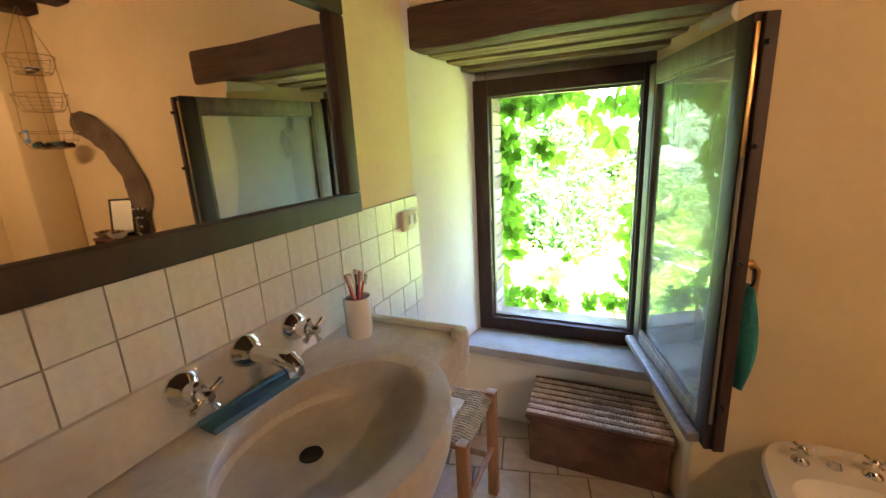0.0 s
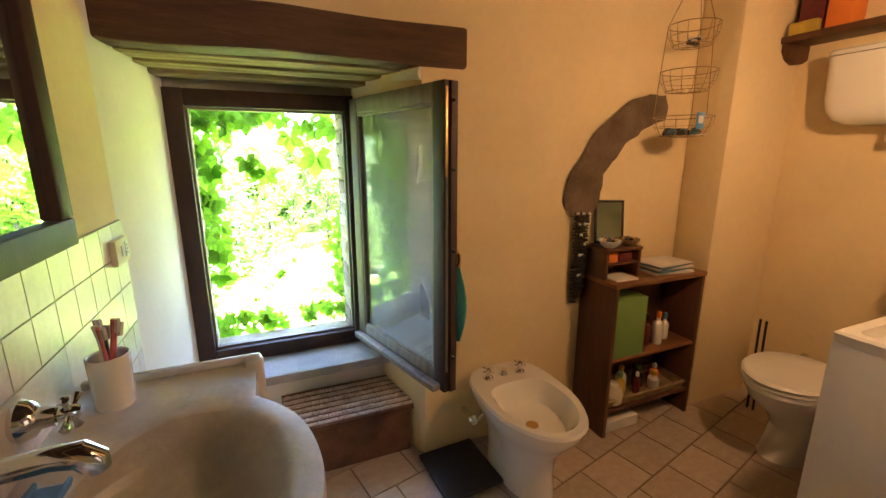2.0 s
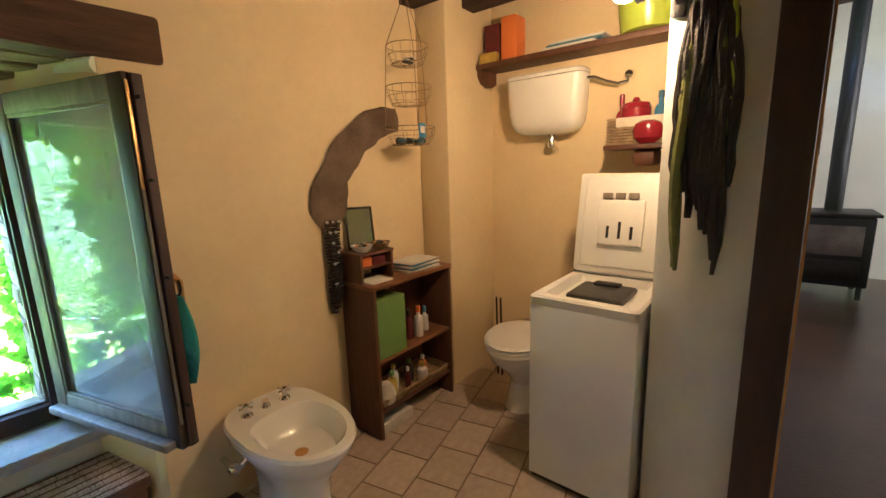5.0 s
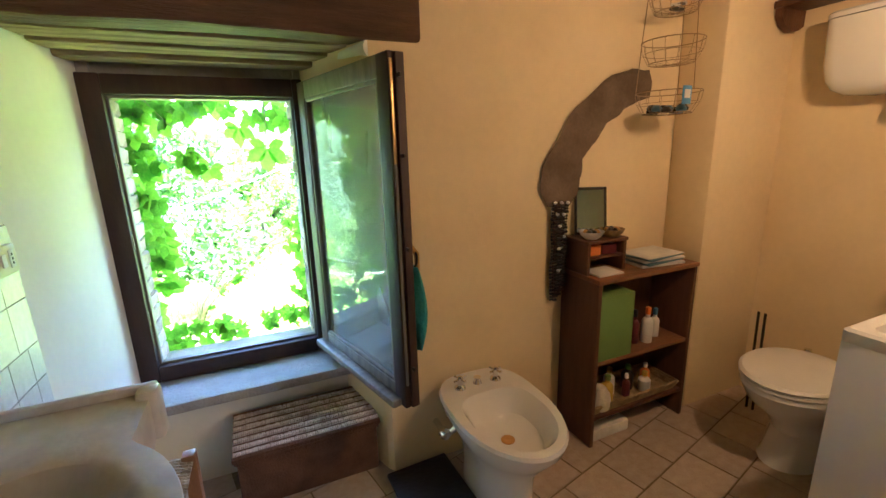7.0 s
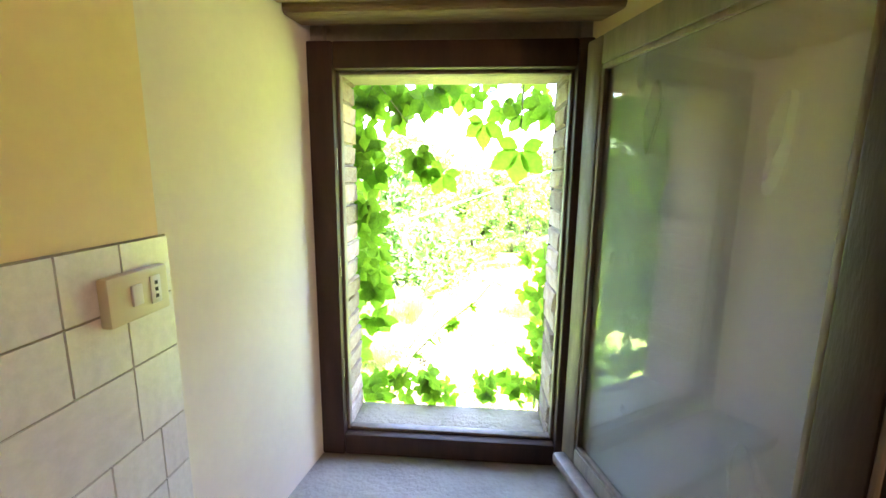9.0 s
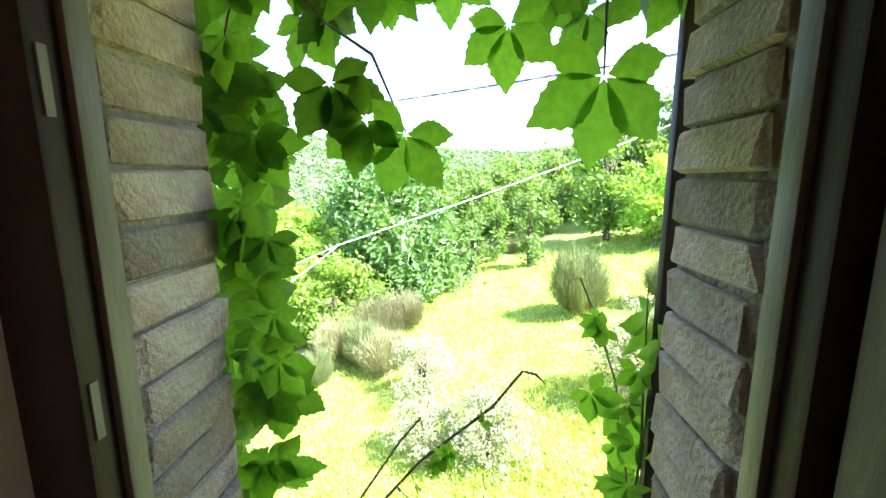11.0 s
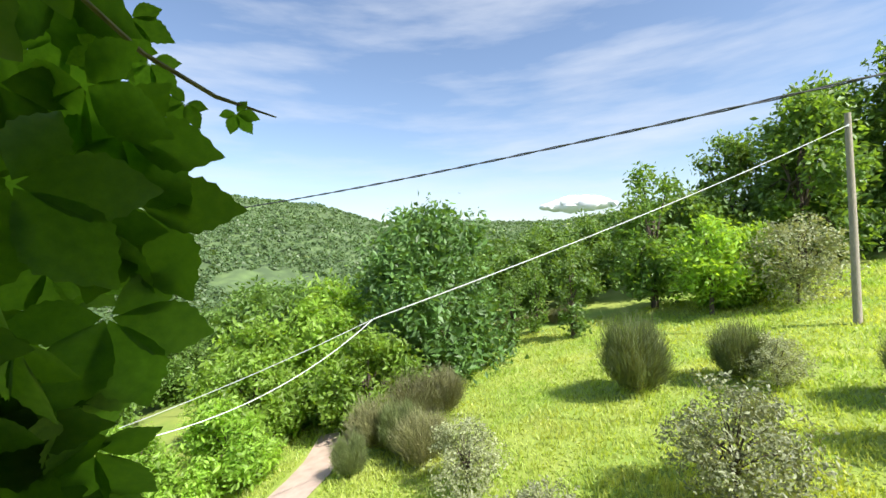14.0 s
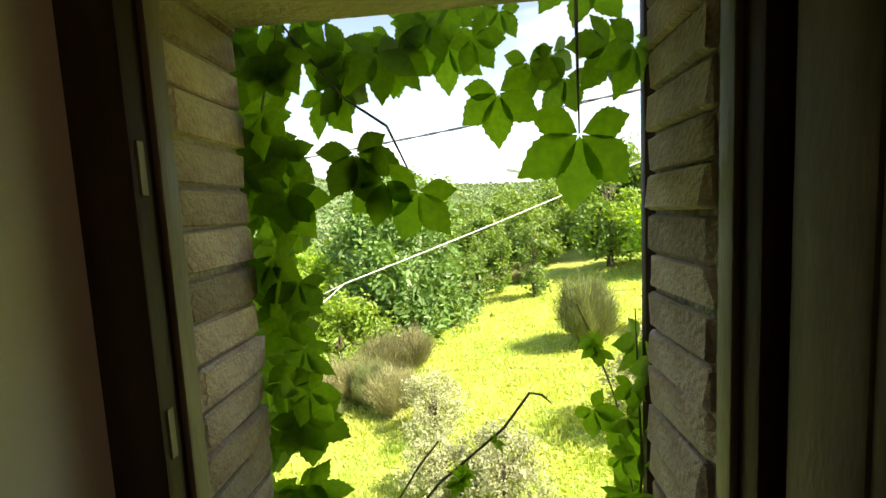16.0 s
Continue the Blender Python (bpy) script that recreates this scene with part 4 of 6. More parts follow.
part("hook", tube([(C[0], C[1], 2.20), (C[0], C[1], 2.16)], 0.003, 6), DARKMETAL, hb)
rnd = random.Random(3)
for k in range(16):
    a, r = rnd.random() * 6.28, 0.088 * math.sqrt(rnd.random())
    simple("trinket_pouch", lathe([(0, 0), (0.018, 0.003), (0.022, 0.014), (0.012, 0.026), (0, 0.028)], (C[0] + r * math.cos(a), C[1] + r * math.sin(a), 1.456 + 0.014 * rnd.random()), 9), (BLACK, STEEL, BLUEPAPER, DARKMETAL)[k % 4], "dark little pouch in the hanging basket", "pouch", "pouches in the basket")
for k in range(4):
    simple("hair_clip", box(-0.03, -0.012, 0, 0.03, 0.012, 0.012, 0.004, Matrix.Translation((C[0] - 0.02 + 0.02 * k, C[1] - 0.02 + 0.014 * k, 1.851 + 0.012 * k)) @ Matrix.Rotation(k * 0.7, 4, "Z")), (STEEL, PLASTIC_W)[k % 2], "grey hair clip in the hanging basket", "hair clip", "hair clips")
tg = thing("price_tag", (2.20, -0.24, 1.50), "small blue tag with a white square", "tag")
part("card", box(2.185, -0.236, 1.485, 2.235, -0.233, 1.555, 0.001), BLUEBOTTLE, tg)
part("label_square", box(2.195, -0.2385, 1.508, 2.225, -0.2362, 1.540), PAPER, tg)

# ---- toilet alcove ----
wc = thing("toilet", (2.58, -0.60, 0), "white ceramic toilet with its lid closed", "toilet")


def eggx(cx, cy, back, front, wy, z, n=40):
    out = []
    for k in range(n):
        a = 2 * math.pi * k / n
        c, s = math.cos(a), math.sin(a)
        out.append((cx + (back if c > 0 else front) * c, cy + wy * s, z))
    return out


tx, ty = 2.56, -0.60
part("bowl", loft([eggx(tx + 0.06, ty, 0.20, 0.165, 0.108, 0.0), eggx(tx + 0.06, ty, 0.19, 0.15, 0.098, 0.03), eggx(tx + 0.07, ty, 0.18, 0.125, 0.085, 0.15), eggx(tx + 0.05, ty, 0.20, 0.15, 0.10, 0.22), eggx(tx + 0.01, ty, 0.22, 0.22, 0.155, 0.31), eggx(tx, ty, 0.22, 0.245, 0.178, 0.375), eggx(tx, ty, 0.215, 0.24, 0.175, 0.392)]), CERAMIC, wc)
part("seat", loft([eggx(tx, ty, 0.20, 0.246, 0.18, 0.393), eggx(tx, ty, 0.205, 0.25, 0.184, 0.402), eggx(tx, ty, 0.20, 0.246, 0.18, 0.411)]), PLASTIC_W, wc)
part("lid", loft([eggx(tx, ty, 0.20, 0.25, 0.183, 0.416), eggx(tx, ty, 0.205, 0.253, 0.186, 0.424), eggx(tx, ty, 0.19, 0.24, 0.175, 0.434), eggx(tx, ty, 0.10, 0.14, 0.10, 0.438)]), PLASTIC_W, wc)
for y in (-0.68, -0.52):
    part("hinge", lathe([(0, 0.39), (0.014, 0.39), (0.014, 0.43), (0, 0.43)], (tx + 0.215, y, 0), 12), CHROME, wc)
for k in range(2):
    part("brush_handle", tube([(2.80, -0.30 - 0.03 * k, 0.0), (2.80, -0.29 - 0.03 * k, 0.52)], 0.006, 6), DARKMETAL, wc).parent = None
for ob in [o for o in bpy.data.objects if o.name.startswith("brush_handle")]:
    ob.matrix_parent_inverse = Matrix.Identity(4)
    tagged(ob, "dark toilet brush handle standing in the corner", "toilet brush")

ci = thing("high_cistern", (2.9, -0.575, 1.50), "white ceramic high-level toilet cistern on the wall", "cistern")


def rrect(x0, x1, y0, y1, z, r, n=6):
    out = []
    for cx, cy, a0 in ((x1 - r, y1 - r, 0), (x0 + r, y1 - r, 90), (x0 + r, y0 + r, 180), (x1 - r, y0 + r, 270)):
        for k in range(n):
            a = radians(a0 + 90 * k / (n - 1))
            out.append((cx + r * math.cos(a), cy + r * math.sin(a), z))
    return out


part("tank", loft([rrect(2.90, 2.968, -0.66, -0.49, 1.500, 0.03), rrect(2.86, 2.968, -0.725, -0.425, 1.508, 0.04), rrect(2.832, 2.968, -0.762, -0.388, 1.530, 0.05), rrect(2.818, 2.968, -0.782, -0.368, 1.565, 0.055), rrect(2.811, 2.968, -0.792, -0.358, 1.62, 0.055), rrect(2.806, 2.968, -0.798, -0.352, 1.80, 0.05)]), CERAMIC, ci)
part("tank_lid", loft([rrect(2.805, 2.968, -0.799, -0.351, 1.803, 0.05), rrect(2.805, 2.968, -0.799, -0.351, 1.820, 0.05), rrect(2.812, 2.968, -0.792, -0.358, 1.828, 0.045)]), CERAMIC, ci)
part("outlet", lathe([(0, 1.43), (0.020, 1.43), (0.024, 1.45), (0.018, 1.47), (0.018, 1.51), (0, 1.51)], (2.90, -0.60, 0), 16), CHROME, ci)
part("outlet_elbow", tube([(2.90, -0.60, 1.45), (2.93, -0.60, 1.43), (2.97, -0.60, 1.42)], 0.016, 10), CHROME, ci)
part("supply_hose", tube([(2.89, -0.79, 1.775), (2.90, -0.83, 1.775), (2.92, -0.88, 1.75), (2.93, -0.94, 1.73), (2.955, -0.985, 1.74)], 0.009, 8), CHROME, ci)
part("stop_valve", lathe([(0, 0), (0.026, 0), (0.028, 0.012), (0.020, 0.03), (0, 0.032)], (2.968, -0.99, 1.77), 16, Matrix.Rotation(radians(-90), 4, "Y")), CHROME, ci)

us = thing("upper_shelf", (2.88, -0.7, 1.88), "dark wooden wall shelf above the cistern", "shelf")
part("board", box(2.79, -1.312, 1.895, 2.968, -0.165, 1.925, 0.004), SHELFWOOD, us)
bm = bmesh.new()
prof = [(2.968, 1.894), (2.80, 1.894), (2.80, 1.86), (2.83, 1.825), (2.88, 1.805), (2.93, 1.81), (2.968, 1.83)]
lo = [bm.verts.new((x, -0.170, z)) for x, z in prof]
hi = [bm.verts.new((x, -0.200, z)) for x, z in prof]
bm.faces.new(lo)
bm.faces.new(hi[::-1])
for i in range(len(prof)):
    bm.faces.new((lo[i], hi[i], hi[(i + 1) % len(prof)], lo[(i + 1) % len(prof)]))
part("bracket", bm, SHELFWOOD, us)
simple("detergent_box", box(2.84, -0.30, 1.926, 2.94, -0.20, 2.14, 0.003), MAROON, "dark red detergent box on the upper shelf", "box")
simple("detergent_box", box(2.83, -0.41, 1.926, 2.94, -0.315, 2.16, 0.003), ORANGE, "orange detergent box on the upper shelf", "box")
simple("sponge_pack", box(2.80, -0.30, 1.926, 2.836, -0.185, 1.98, 0.003), YELLOW, "yellow and green pack on the upper shelf", "pack")
for k in range(3):
    simple("flat_package", box(2.80 + 0.01 * k, -0.86 - 0.02 * k, 1.926 + 0.014 * k, 2.94, -0.58 - 0.02 * k, 1.938 + 0.014 * k, 0.002), (PAPER, BLUEPAPER, PAPER)[k], "flat paper packages on the upper shelf", "package")
bk2 = thing("lime_bucket", (2.84, -1.08, 1.925), "lime green plastic bucket on the upper shelf", "bucket")
part("bucket_body", lathe([(0, 0.0), (0.115, 0.0), (0.120, 0.01), (0.150, 0.28), (0.158, 0.285), (0.158, 0.295), (0.146, 0.29), (0.114, 0.012), (0, 0.010)], (2.85, -1.09, 1.9255), 36), LIME, bk2)

ls = thing("lower_shelf", (2.88, -1.1, 1.40), "dark wooden small wall shelf beside the cistern", "shelf")
part("board", box(2.77, -1.312, 1.395, 2.968, -0.93, 1.418, 0.003), SHELFWOOD, ls)
part("bracket", box(2.80, -1.16, 1.315, 2.968, -1.06, 1.3945, 0.02), SHELFWOOD, ls)
wb = thing("rattan_basket", (2.86, -1.10, 1.418), "pale rattan basket with a white liner on the lower shelf", "basket")
for k in range(9):
    z = 1.425 + 0.014 * k
    part("cane", tube([(2.78, -0.945, z), (2.95, -0.945, z), (2.95, -1.28, z), (2.78, -1.28, z), (2.78, -0.945, z)], 0.0065, 5), RUSH, wb)
part("liner", box(2.772, -1.275, 1.500, 2.79, -0.985, 1.545, 0.006), CLOTH, wb)
part("bottom", box(2.78, -1.28, 1.419, 2.95, -0.945, 1.425), RUSH, wb)
pot = thing("red_pot", (2.72, -1.11, 1.418), "dark red round enamel pot", "pot")
part("pot_body", lathe([(0, 0.0), (0.04, 0.0), (0.066, 0.025), (0.072, 0.06), (0.062, 0.092), (0.04, 0.105), (0, 0.108)], (2.80, -1.13, 1.4185), 26), RED, pot)
pot2 = thing("red_pot", (2.87, -1.06, 1.55), "red lidded enamel pot in the rattan basket", "pot")
part("pot_body", lathe([(0, 0), (0.06, 0), (0.068, 0.01), (0.068, 0.06), (0, 0.06)], (2.87, -1.05, 1.53), 24), RED, pot2)
part("pot_lid", lathe([(0, 0.0605), (0.07, 0.0605), (0.06, 0.085), (0.02, 0.095), (0.012, 0.112), (0, 0.115)], (2.87, -1.05, 1.53), 24), RED, pot2)
part("pot_foot", lathe([(0, -0.105), (0.05, -0.105), (0.05, 0.0), (0, 0.0)], (2.87, -1.05, 1.53), 12), RED, pot2)
bottle("spray_bottle", (2.90, -0.975, 1.4255), 0.026, 0.19, RED, RED, "red spray bottle in the rattan basket", 0.05)
bottle("cleaner_bottle", (2.92, -1.15, 1.4255), 0.028, 0.21, BLUEBOTTLE, BLUE, "blue cleaner bottle in the rattan basket")
bottle("cleaner_bottle", (2.92, -1.22, 1.4255), 0.026, 0.18, BRASS, SHELFWOOD, "brown bottle in the rattan basket")
bottle("cleaner_bottle", (2.90, -1.27, 1.4255), 0.024, 0.19, PLASTIC_W, RED, "white bottle with a red cap")

# washing machine
wm = thing("washing_machine", (2.37, -1.096, 0), "white top-loading washing machine with its lid up", "washing machine")
A, B, T = -1.300, -0.893, 0.80
part("front_panel", box(2.070, A, 0.03, 2.082, B, T - 0.01, 0.004), ENAMEL, wm)
part("side_panel", box(2.0825, A, 0.03, 2.668, A + 0.01, T - 0.01, 0.002), ENAMEL, wm)
part("side_panel", box(2.0825, B - 0.01, 0.03, 2.668, B, T - 0.01, 0.002), ENAMEL, wm)
part("back_panel", box(2.66, A + 0.01, 0.03, 2.668, B - 0.01, T - 0.01), ENAMEL, wm)
part("plinth", box(2.09, A + 0.006, 0.0, 2.66, B - 0.006, 0.0295), BLACK, wm)
top = bmesh.new()
loft([rrect(2.066, 2.668, A - 0.003, B + 0.003, T - 0.0095, 0.02), rrect(2.066, 2.668, A - 0.003, B + 0.003, T + 0.022, 0.02), rrect(2.075, 2.66, A + 0.006, B - 0.006, T + 0.03, 0.018), rrect(2.115, 2.50, A + 0.04, B - 0.04, T + 0.028, 0.03), rrect(2.125, 2.49, A + 0.05, B - 0.05, T - 0.02, 0.03), rrect(2.14, 2.48, A + 0.06, B - 0.06, T - 0.06, 0.03)], True, True, top)
part("top_rim", top, PLASTIC_W, wm)
part("control_panel", box(2.51, A + 0.004, T + 0.03, 2.665, B - 0.004, T + 0.055, 0.008), PLASTIC_W, wm)
part("drum", lathe([(0, T - 0.055), (0.125, T - 0.056), (0.13, T - 0.045), (0.12, T - 0.030), (0.10, T - 0.026), (0.095, T - 0.04), (0, T - 0.042)], (2.30, -1.097, 0), 30), STEEL, wm)
# black slab stands for the darkness inside the open well
part("drum_well", box(2.13, A + 0.055, T - 0.03, 2.485, B - 0.055, T - 0.012, 0.01), BLACK, wm)
part("drum_door", box(2.20, -1.21, T - 0.011, 2.43, -0.985, T + 0.016, 0.012), STEEL, wm, "dark steel drum door")
part("drum_latch", box(2.37, -1.15, T + 0.0165, 2.42, -1.04, T + 0.028, 0.006), DARKMETAL, wm)
LM = Matrix.Translation((2.505, -1.0965, T + 0.04)) @ Matrix.Rotation(radians(11), 4, "Y")
lid = part("lid", box(-0.012, -0.2, 0.0, 0.030, 0.2, 0.455, 0.012, LM), PLASTIC_W, wm)
part("lid_inner", box(-0.020, -0.165, 0.03, -0.0125, 0.165, 0.43, 0.006, LM), PLASTIC_W, lid)
part("detergent_tray", box(-0.040, -0.10, 0.13, -0.0205, 0.09, 0.33, 0.006, LM), PLASTIC_W, lid, "white detergent tray")
for k in range(3):
    part("tray_slot", box(-0.0425, -0.07 + 0.055 * k, 0.335, -0.021, -0.03 + 0.055 * k, 0.362, 0.002, LM), FRAME_GREY, lid)
    part("tray_slot", box(-0.0425, -0.06 + 0.05 * k, 0.16, -0.0402, -0.048 + 0.05 * k, 0.215 + 0.02 * (k % 2), 0.001, LM), DARKMETAL, lid)

# black leather straps on the wall end
hs = thing("hanging_straps", (2.12, -1.44, 1.0), "bunch of black leather straps and belts hanging on the wall end", "straps")
rnd = random.Random(11)
for k in range(34):
    y = -1.375 - 0.135 * k / 33 + 0.012 * (rnd.random() - 0.5)
    spread = (k / 33 - 0.5)
    zb = 1.08 + 0.15 * rnd.random() + 0.20 * abs(spread)
    if k in (2, 4, 27, 29):
        zb = 0.98 + 0.05 * rnd.random()
    ztop = 1.86 - 0.22 * spread * spread * 4 * 0.6
    pts = []
    for j in range(9):
        t = j / 8
        z = ztop * (1 - t) + zb * t
        pts.append((2.112 - 0.018 * math.sin(math.pi * min(1, t * 1.4)) - 0.02 * rnd.random(), -1.445 + (y + 1.445) * (0.55 + 0.55 * math.sin(math.pi * (0.15 + 0.5 * t))) + 0.006 * math.sin(t * 9 + k), z))
    part("strap", tube(pts, [0.012] + [0.010 + 0.006 * rnd.random()] * 7 + [0.006], 6), OLIVECLOTH if k in (2, 4, 26) else BLACKCLOTH, hs)
part("hook", tube([(2.15, -1.445, 1.84), (2.10, -1.445, 1.84), (2.09, -1.445, 1.87)], 0.006, 8), DARKMETAL, hs)
part("lime_strap", tube([(2.088, -1.49, 1.80), (2.082, -1.500, 1.68), (2.082, -1.503, 1.50), (2.085, -1.500, 1.40)], [0.006, 0.009, 0.009, 0.006], 8), LIME, hs, "lime green strap")

# clip-on spot at the wall end
def clip_lamp():
    glow = bpy.data.materials.new("lit_bulb")
    glow.use_nodes = True
    b = glow.node_tree.nodes["Principled BSDF"]
    b.inputs["Base Color"].default_value = (0.8, 0.8, 0.75, 1)
    b.inputs["Emission Color"].default_value = (1.0, 0.54, 0.20, 1)
    b.inputs["Emission Strength"].default_value = 16.0
    at = Vector((2.02, -1.235, 1.835))
    lamp = thing("clip_lamp", at + Vector((0.11, -0.09, -0.02)), "small clip-on lamp with a lit bulb and beige shade", "lamp")
    turn = Vector((0.10, 1.0, 0.06)).to_track_quat("Z", "Y").to_matrix().to_4x4()
    part("bulb", lathe([(0.0, 0.055), (0.017, 0.051), (0.030, 0.037), (0.035, 0.016), (0.031, -0.006), (0.020, -0.025), (0.013, -0.034), (0.0, -0.034)], at, 20, turn), glow, lamp, "glowing warm light bulb")
    part("shade", lathe([(0.014, -0.075), (0.026, -0.070), (0.038, -0.052), (0.045, -0.024), (0.043, -0.024), (0.036, -0.050), (0.024, -0.066), (0.015, -0.070)], at, 24, turn), IVORY, lamp, "beige plastic shade")
    part("socket", lathe([(0, -0.10), (0.014, -0.10), (0.016, -0.075), (0.013, -0.036), (0, -0.036)], at, 16, turn), BLACK, lamp)
    part("arm", tube([at + Vector((-0.008, -0.095, -0.006)), at + Vector((0.03, -0.115, -0.03)), at + Vector((0.135, -0.105, -0.04))], 0.006, 8), DARKMETAL, lamp)
    part("clamp", box(2.125, -1.365, 1.76, 2.149, -1.325, 1.83, 0.004), BLACK, lamp)


clip_lamp()

# pendant over the alcove: an added, unseen holder that gives no light
pl = thing("pendant_lamp", (2.29, -0.88, 2.33), "added black lamp holder on a short cord, unseen and unlit under the ceiling", "lamp")
part("cord", tube([(2.29, -0.88, 2.33), (2.29, -0.88, 2.23)], 0.004, 6), BLACK, pl)
part("holder", lathe([(0, 2.195), (0.018, 2.195), (0.020, 2.22), (0.008, 2.235), (0, 2.235)], (2.29, -0.88, 0), 14), BLACK, pl)

# ---- next room ----
stv = thing("wood_stove", (6.2, -2.1, 0), "black iron wood stove with a glass door", "stove")
part("body", box(5.9, -2.35, 0.12, 6.45, -1.80, 0.78, 0.02), BLACK, stv)
part("top_plate", box(5.87, -2.38, 0.7805, 6.48, -1.77, 0.81, 0.008), DARKMETAL, stv)
part("door_glass", box(5.885, -2.28, 0.42, 5.899, -1.87, 0.70, 0.003), mat("sooty_glass", (0.22, 0.17, 0.15), 0.15, scale=6, vary=0.3, bump=0.0), stv, "sooty glass door")
part("ash_door", box(5.888, -2.28, 0.18, 5.899, -1.87, 0.37, 0.003), DARKMETAL, stv)
for x in (5.95, 6.40):
    for y in (-2.30, -1.85):
        part("leg", box(x - 0.02, y - 0.02, 0, x + 0.02, y + 0.02, 0.12), BLACK, stv)
part("flue", tube([(6.3, -2.075, 0.81), (6.3, -2.075, 2.9)], 0.07, 16), BLACK, stv)
ch = thing("white_plinth", (5.2, -2.75, 0), "white plastered fireplace step in the next room", "plinth")
part("base", box(5.0, -3.4, 0, 5.9, -2.62, 0.42, 0.02), WHITEWASH, ch)
part("upright", box(5.3, -3.4, 0.4205, 5.9, -2.72, 1.3, 0.02), WHITEWASH, ch)
simple("picture_panel", box(6.985, -1.95, 1.35, 6.998, -1.75, 1.75, 0.004), SHELFWOOD, "small dark wooden panel on the far wall", "panel")
# added fill light so the next room isn't black; no real source stands here
room_fill("next_room_window", (5.0, -5.2, 1.9), 5.0, (1.0, 0.80, 0.62), 0.4)


# ---- outdoors ----
AZ = [-180, -90, -42, -34, -25, -17, 0, 11, 30, 90, 180]
EL = [3.0, 5.5, 7.0, 6.7, 5.7, 3.7, 3.0, 3.0, 4.0, 5.0, 3.0]


def smooth(a, b, x):
    t = min(1, max(0, (x - a) / (b - a)))
    return t * t * (3 - 2 * t)


def ground_z(x, y):
    r = math.hypot(x, y)
    if x > -9:
        near = -6.3 + 0.2 * min(x, 30) + 0.10 * max(0, x - 30)
    else:
        near = -8.1 + 0.24 * (x + 9)
    near = max(near, -17)
    near += 0.12 * noise.noise(Vector((x * 0.3, y * 0.3, 0))) * smooth(4, 10, r)
    z = near + (-20 - near) * smooth(48, 150, r)
    el = np.interp(math.degrees(math.atan2(x, y)), AZ, EL)
    top = 1.1 + 760 * math.tan(radians(el))
    z += (top + 20) * smooth(170, 760, r) * (1 - 0.5 * smooth(900, 2500, r))
    z += smooth(90, 300, r) * (9 * noise.noise(Vector((x * 0.008, y * 0.008, 1))) + 3.5 * noise.noise(Vector((x * 0.05, y * 0.05, 4))) + 2.5 * noise.noise(Vector((x * 0.13, y * 0.13, 7))))
    return z


def ground():
    radii = [0.0] + [3 * (2500 / 3) ** (k / 150) for k in range(151)]
    na = 420
    verts = [(0, 0, ground_z(0, 0))]
    for r in radii[1:]:
        for k in range(na):
            a = 2 * math.pi * k / na
            x, y = r * math.sin(a), r * math.cos(a)
            verts.append((x, y, ground_z(x, y)))
    faces = [(0, 1 + (k + 1) % na, 1 + k) for k in range(na)]
    for i in range(len(radii) - 2):
        for k in range(na):
            a, b = 1 + i * na + k, 1 + i * na + (k + 1) % na
            faces.append((a, b, b + na, a + na))
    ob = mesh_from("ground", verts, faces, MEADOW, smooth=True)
    tagged(ob, "green meadow slope and wooded hills to the horizon", "ground", kind="structure")


ground()

# gravel track
pts = [(-8.6, 21.0), (-8.1, 18.4), (-8.0, 16.6), (-8.2, 14.5), (-8.6, 12.0), (-9.2, 8.5), (-10, 4.5)]
bm = bmesh.new()
rows = []
for i in range(len(pts) - 1):
    for j in range(6):
        p = Vector(pts[i]).lerp(Vector(pts[i + 1]), j / 6)
        rows.append([bm.verts.new((p.x + w, p.y, ground_z(p.x + w, p.y) + 0.05)) for w in (-0.95, -0.5, 0, 0.5, 0.95)])
for a, b in zip(rows, rows[1:]):
    for k in range(4):
        bm.faces.new((a[k], a[k + 1], b[k + 1], b[k]))
structure("road_track", bm, GRAVEL, "pale pink gravel track across the slope", "road")


def leaf_cloud(seed, lobes, count, size, flat=0.35):
    """Small leaf faces in clumps round the shells of some lobes."""
    rng = np.random.default_rng(seed)
    lobes = np.array(lobes, float)
    vol = (lobes[:, 3] * lobes[:, 4] * lobes[:, 5]) ** 0.67
    nc = max(12, count // 14)
    pick = rng.choice(len(lobes), nc, p=vol / vol.sum())
    d = rng.normal(size=(nc, 3))
    d /= np.linalg.norm(d, axis=1)[:, None]
    r = rng.uniform(0.25, 1.18, nc) ** 0.8
    centres = lobes[pick, :3] + d * lobes[pick, 3:6] * r[:, None]
    per = 14
    c = np.repeat(centres, per, 0) + rng.normal(size=(nc * per, 3)) * size * 1.5
    n = len(c)
    nor = rng.normal(size=(n, 3)) + np.array([0, 0, flat * 2])
    nor /= np.linalg.norm(nor, axis=1)[:, None]
    t = np.cross(nor, rng.normal(size=(n, 3)))
    t /= np.linalg.norm(t, axis=1)[:, None]
    b = np.cross(nor, t)
    s = size * rng.uniform(0.45, 1.35, n)[:, None]
    q = np.stack([c - t * s, c - b * s * 0.45 + nor * s * 0.12, c + t * s, c + b * s * 0.45 + nor * s * 0.12], 1).reshape(-1, 3)
    return q.tolist(), [(4 * i, 4 * i + 1, 4 * i + 2, 4 * i + 3) for i in range(n)]


